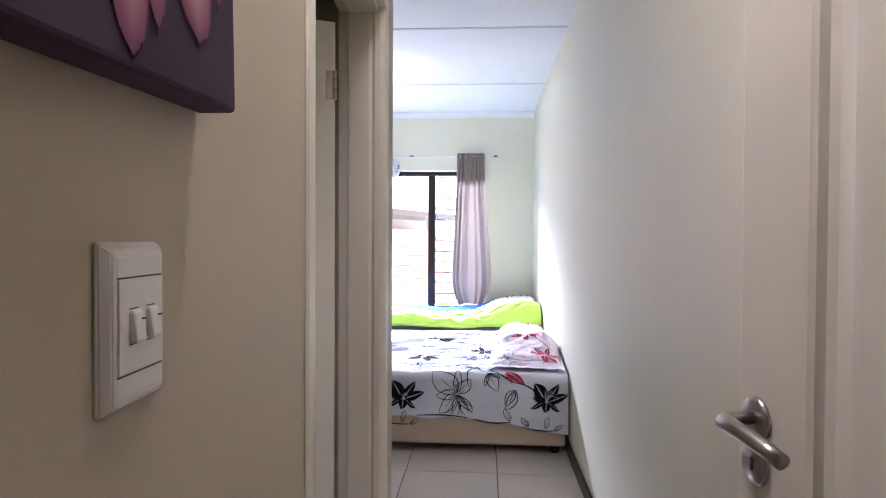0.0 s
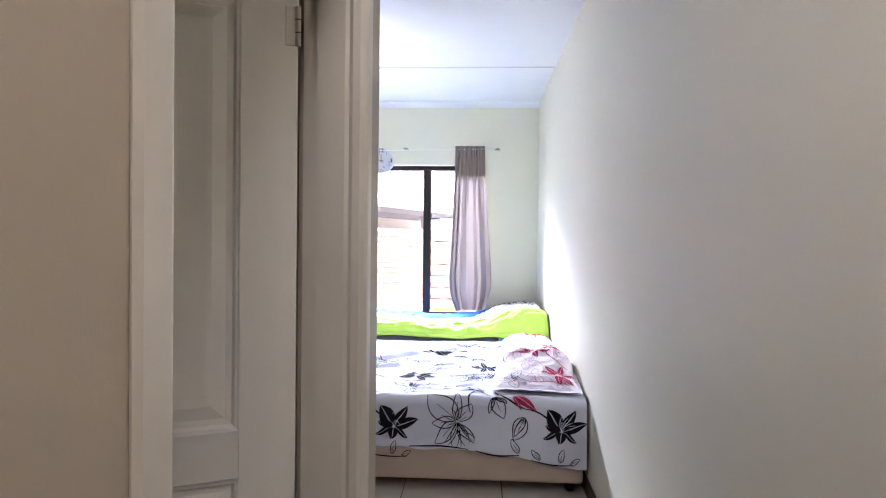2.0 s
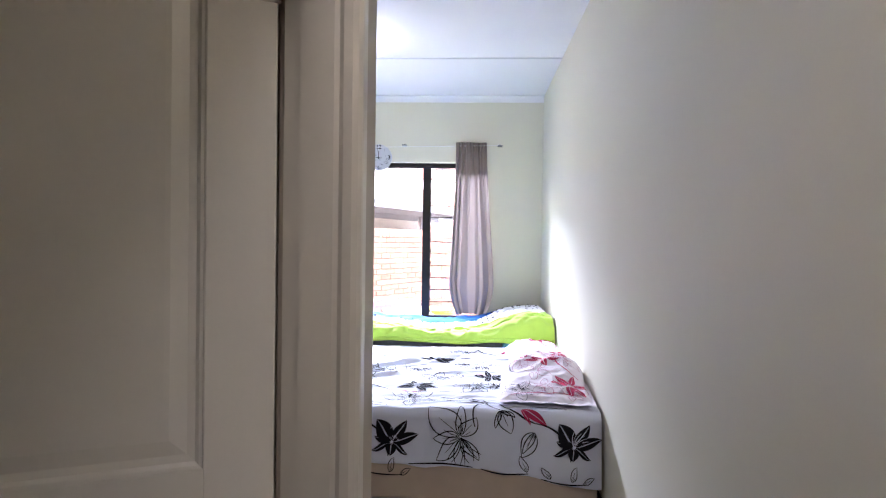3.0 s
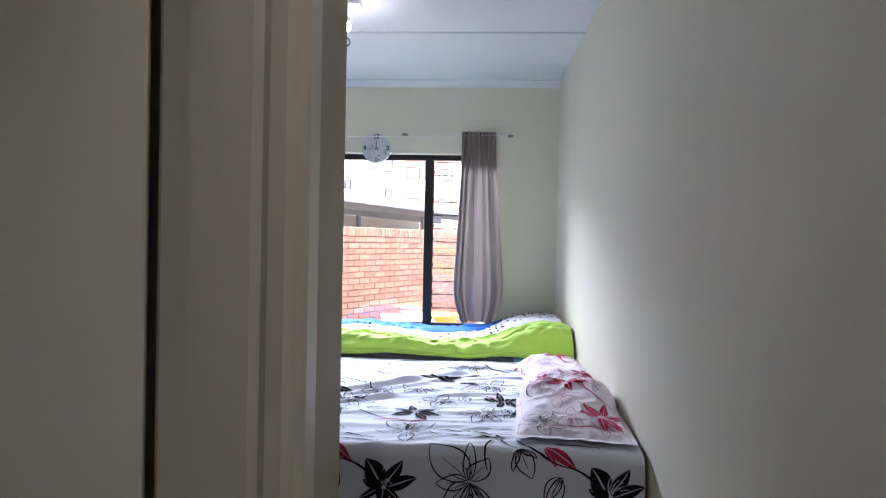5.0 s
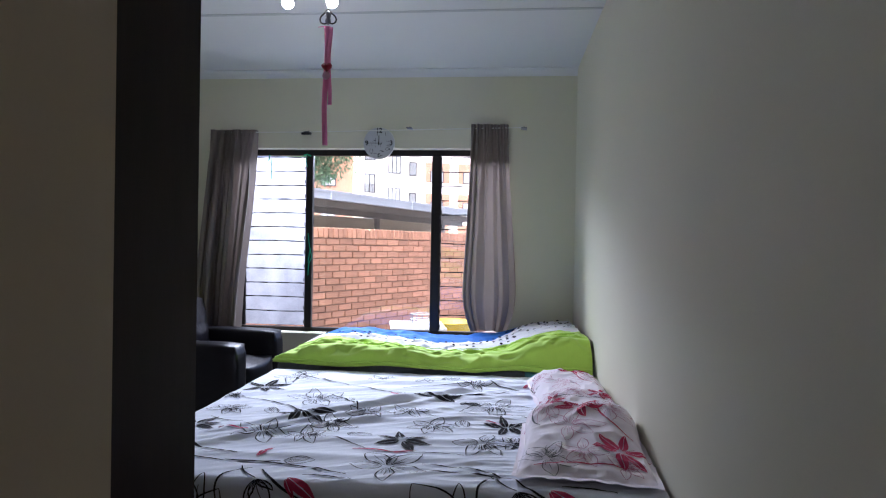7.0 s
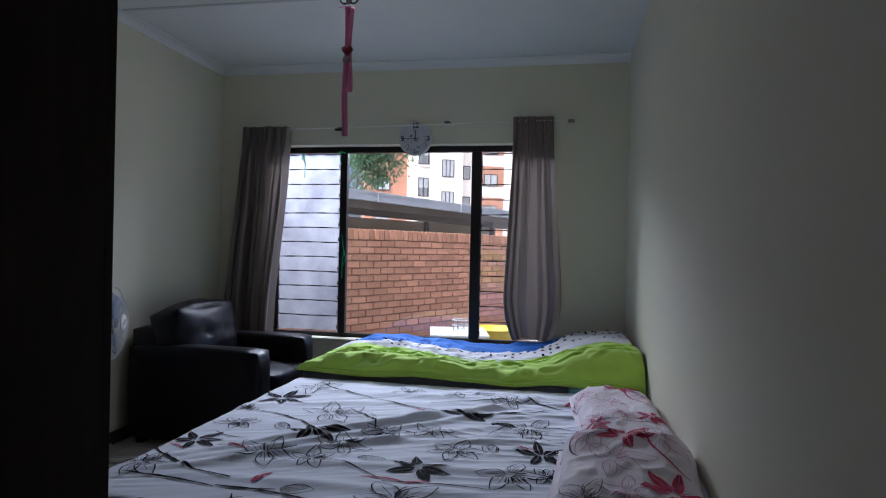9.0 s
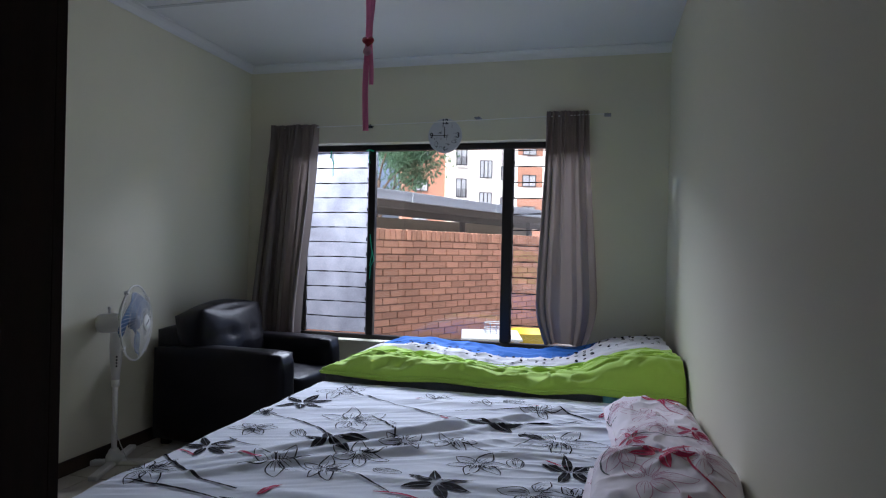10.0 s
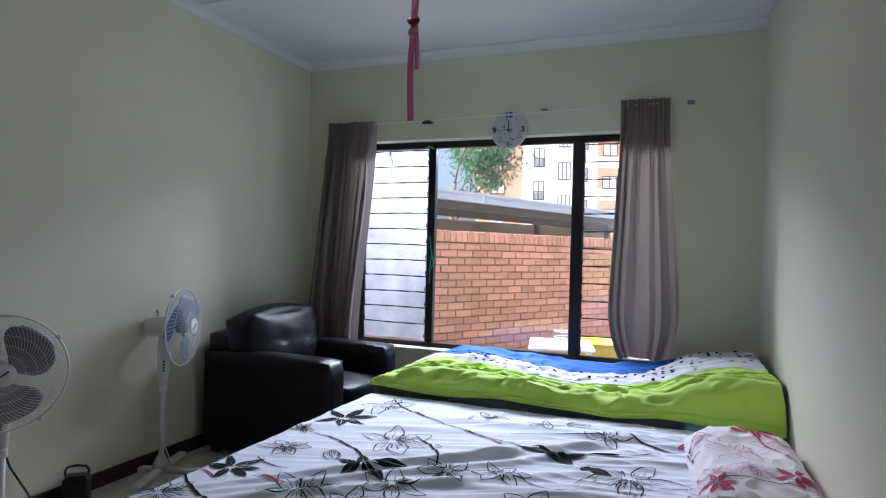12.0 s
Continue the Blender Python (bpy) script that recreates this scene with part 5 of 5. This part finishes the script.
# ---- pedestal fans ----
def fan(label, foot, head, axis, radius, blade_mat, wires, rings, feet_turn, wire_mat, spin, badge_mat):
    ob = thing("pedestal_fan", label, "fan", pose(foot[0], foot[1], 0), "pedestal fans along the wall")
    hd = Vector(head) - Vector((foot[0], foot[1], 0))
    turn = Vector(axis).normalized().to_track_quat("Z", "Y").to_matrix().to_4x4()
    M = Matrix.Translation(hd) @ turn
    for q in (0, 90):
        part("foot", moved(box(-0.26, 0.26, -0.022, 0.022, 0.0, 0.028, 0.008, 2), pose(0, 0, 0.002 * (q > 0), 0, 0, feet_turn + q)), WHITEPL, ob)
    part("base_collar", lathe([(0.045, 0.02), (0.04, 0.05), (0.026, 0.08), (0.02, 0.09)], 20), WHITEPL, ob, smooth=True)
    back = M @ Vector((0, 0, -0.10))
    pole_top = Vector((0, 0, back.z - 0.30))
    part("pole", tube([(0, 0, 0.06), pole_top], 0.0145, 14), WHITEPL, ob, smooth=True)
    part("height_knob", moved(lathe([(0.02, -0.025), (0.022, 0.0), (0.018, 0.025)], 16), pose(0, 0, pole_top.z - 0.02)), WHITEPL, ob, smooth=True)
    neck = tube([pole_top - Vector((0, 0, 0.03)), pole_top + Vector((0, 0, 0.10)), Vector((back.x * 0.6, back.y * 0.6, back.z - 0.12)), Vector((back.x, back.y, back.z - 0.02))],
                [0.018, 0.030, 0.034, 0.028], 16)
    control = part("control_column", neck, WHITEPL, ob, "white control column with buttons", True)
    for k in range(4):
        part("button", moved(box(-0.004, 0.004, -0.003, 0.003, -0.005, 0.005, 0.001, 1), pose(pole_top.x + 0.024, pole_top.y - 0.022, pole_top.z + 0.07 + 0.017 * k)), BLACKPL, control)
    motor = moved(lathe([(0.02, -0.20), (0.045, -0.195), (0.052, -0.18), (0.055, -0.11), (0.05, -0.07), (0.03, -0.055)], 24), M)
    part("motor_housing", motor, WHITEPL, ob, smooth=True)
    part("oscillation_knob", moved(lathe([(0.006, 0.05), (0.006, 0.075), (0.009, 0.077), (0.009, 0.09)], 10), Matrix.Translation(M @ Vector((0, 0, -0.14)))), WHITEPL, ob, smooth=True)
    R = radius

    def dome(t, side):
        """A point of the guard: t from hub to rim."""
        r = 0.035 + (R - 0.035) * t
        return r, side * (0.048 * (1 - t ** 2.6) + 0.004)

    for side, nm in ((1, "front_guard"), (-1, "rear_guard")):
        bm = bmesh.new()
        for k in range(wires):
            a0 = math.tau * k / wires
            pts = []
            for j in range(7):
                r, z = dome(j / 6, side)
                a = a0 + spin * side * (j / 6)
                pts.append((r * math.cos(a), r * math.sin(a), z))
            tube(pts, 0.0011, 4, bm, caps=False)
        for j in range(rings):
            r, z = dome((j + 1) / (rings + 1), side)
            tube([(r * math.cos(q * math.tau / 40), r * math.sin(q * math.tau / 40), z + 0.0012 * side) for q in range(40)], 0.0013, 4, bm, True)
        part(nm, moved(bm, M), wire_mat, ob, "wire guard")
    rim = tube([(R * math.cos(q * math.tau / 56), R * math.sin(q * math.tau / 56), 0) for q in range(56)], 0.0045, 8, closed=True)
    part("guard_rim", moved(rim, M), wire_mat, ob, smooth=True)
    for q in range(4):
        a = 0.6 + q * math.pi / 2
        part("rim_clip", moved(box(R - 0.006, R + 0.012, -0.009, 0.009, -0.012, 0.012, 0.003, 1), M @ pose(0, 0, 0, 0, 0, math.degrees(a))), WHITEPL, ob)
    badge = part("badge", moved(lathe([(0.042, 0.052), (0.044, 0.056), (0.040, 0.060), (0.01, 0.062)], 28), M), badge_mat, ob, "round centre badge", True)
    part("badge_bar", moved(box(-0.022, 0.022, -0.004, 0.004, 0.0615, 0.0628), M @ pose(0, 0, 0, 0, 0, 35)), GREYINK, badge)
    part("hub", moved(lathe([(0.034, -0.03), (0.036, -0.01), (0.034, 0.018), (0.02, 0.026)], 24), M), blade_mat, ob, smooth=True)
    for q in range(3):
        def blade(a, b):
            r = 0.032 + (R * 0.86 - 0.032) * a
            sweep = (b - 0.5) * (0.9 + 0.75 * math.sin(math.pi * min(1, a * 0.95)) ** 0.8) * (1.0 if a < 0.9 else 1 - 3.2 * (a - 0.9)) + 0.35 * a
            ang = q * math.tau / 3 + sweep + 0.5
            return (r * math.cos(ang), r * math.sin(ang), -0.022 * math.sin((b - 0.5) * 2.4) - 0.004)
        part("blade", moved(sheet(blade, 12, 10, 0.002), M), blade_mat, ob, smooth=True)
    cord = [(0.0, -0.018, pole_top.z - 0.12), (0.02, -0.03, pole_top.z - 0.25), (0.06, -0.02, 0.12), (0.09, 0.0, 0.035), (0.16, 0.04, 0.012), (0.30, 0.05, 0.008)]
    part("power_cord", tube(cord, 0.003, 6), WHITEPL, ob, smooth=True)
    return ob


fan("white pedestal fan with blue blades facing the bed", (-2.40, 4.80), (-2.315, 4.845, 0.778), (0.94, 0.34, 0.03), 0.205, BLUEPL, 60, 3, 20, WHITEPL, 0.35, WHITEPL)
fan("larger pedestal fan with grey blades and wire guard", (-2.33, 3.92), (-2.25, 3.86, 0.708), (0.86, -0.50, 0.06), 0.222, GREYPL, 72, 4, 40, CHROME, 0.8, WHITEPL)

lan = thing("portable_lantern", "small black portable lantern with a carry handle", "lantern", pose(-2.435, 4.335, 0, 0, 0, 38))
part("body", box(-0.055, 0.055, -0.04, 0.04, 0.0, 0.125, 0.012, 3), BLACKPL, lan)
part("face", box(-0.045, 0.045, -0.043, -0.039, 0.02, 0.11, 0.004, 1), LEATHER, lan)
part("shoulder", box(-0.045, 0.045, -0.03, 0.03, 0.124, 0.136, 0.006, 2), BLACKPL, lan)
part("handle", tube([(-0.046, 0, 0.128), (-0.05, 0, 0.155), (-0.038, 0, 0.172), (0, 0, 0.178), (0.038, 0, 0.172), (0.05, 0, 0.155), (0.046, 0, 0.128)], 0.006, 8), BLACKPL, lan, smooth=True)
cable = [(-2.505, 4.02, 0.40), (-2.49, 4.06, 0.25), (-2.44, 4.10, 0.14), (-2.40, 4.13, 0.04), (-2.36, 4.14, 0.006), (-2.2, 4.12, 0.006)]
solid("black_cable", tube(cable, 0.0045, 7), BLACKPL, "black power cable hanging down the wall", "cable", smooth=True)
sock = thing("wall_socket", "white wall socket behind the fan", "socket", pose(XL, 4.02, 0.42, 0, 0, -90))
part("plate", box(-0.05, 0.05, 0, 0.010, -0.05, 0.05, 0.004, 2), WHITEPL, sock)
part("plug", box(-0.02, 0.02, 0.010, 0.04, -0.03, 0.02, 0.006, 2), BLACKPL, sock)

# ---- things outside the window ----
tub = thing("plastic_table", "white plastic table in the yard", "table", pose(-0.80, 7.60, -0.14, 0, 0, 12))
part("tabletop", box(-0.27, 0.27, -0.30, 0.30, 0.56, 0.585, 0.01, 2), WHITEPL, tub)
for x in (-0.22, 0.22):
    for y in (-0.25, 0.25):
        part("leg", tube([(x * 1.08, y * 1.08, 0), (x, y, 0.56)], [0.02, 0.026], 10), WHITEPL, tub)
crate = thing("wire_basket", "white wire basket on the yard table", "basket", pose(-0.76, 7.66, 0.445, 0, 0, 12))
for z in (0.004, 0.05, 0.10):
    part("hoop", tube([(0.11 * math.cos(q * math.tau / 24), 0.08 * math.sin(q * math.tau / 24), z) for q in range(24)], 0.004, 5, closed=True), WHITEPL, crate)
for q in range(12):
    a = q * math.tau / 12
    part("wire", tube([(0.11 * math.cos(a), 0.08 * math.sin(a), 0.0), (0.11 * math.cos(a), 0.08 * math.sin(a), 0.10)], 0.003, 5), GREYPL, crate)
basin = thing("yellow_basin", "yellow plastic basin standing on a crate", "basin", pose(-0.50, 7.95, 0.2))
part("bowl", lathe([(0.17, 0.0), (0.20, 0.10), (0.245, 0.235), (0.26, 0.245), (0.24, 0.24), (0.19, 0.10), (0.15, 0.02)], 32), YELLOW, basin, smooth=True)
stand = thing("plastic_crate", "white plastic crate in the yard", "crate", pose(-0.50, 7.95, -0.14))
part("body", box(-0.2, 0.2, -0.16, 0.16, 0, 0.34, 0.015, 2), WHITEPL, stand)

# ---- floor tiles ----
TS = 0.505
tile_mesh = mesh_of("tile", box(-TS / 2 + 0.0025, TS / 2 - 0.0025, -TS / 2 + 0.0025, TS / 2 - 0.0025, -0.008, 0.0, 0.0012, 1), TILE)
for i in range(-7, 3):
    for j in range(-12, 8):
        x, y = 0.155 + TS * (i + 0.5), 3.09 + TS * (j + 0.5)
        x0, x1, y0, y1 = x - TS / 2, x + TS / 2, y - TS / 2, y + TS / 2
        lim_x0 = XL if y > YC - 0.1 else -1.5
        if x1 < lim_x0 - 0.01 or x0 > XR or y0 > YB or y1 < -2.2:
            continue
        ob = new("tile", tile_mesh)
        ob.parent = floor
        ob.matrix_basis = pose(x, y, 0)
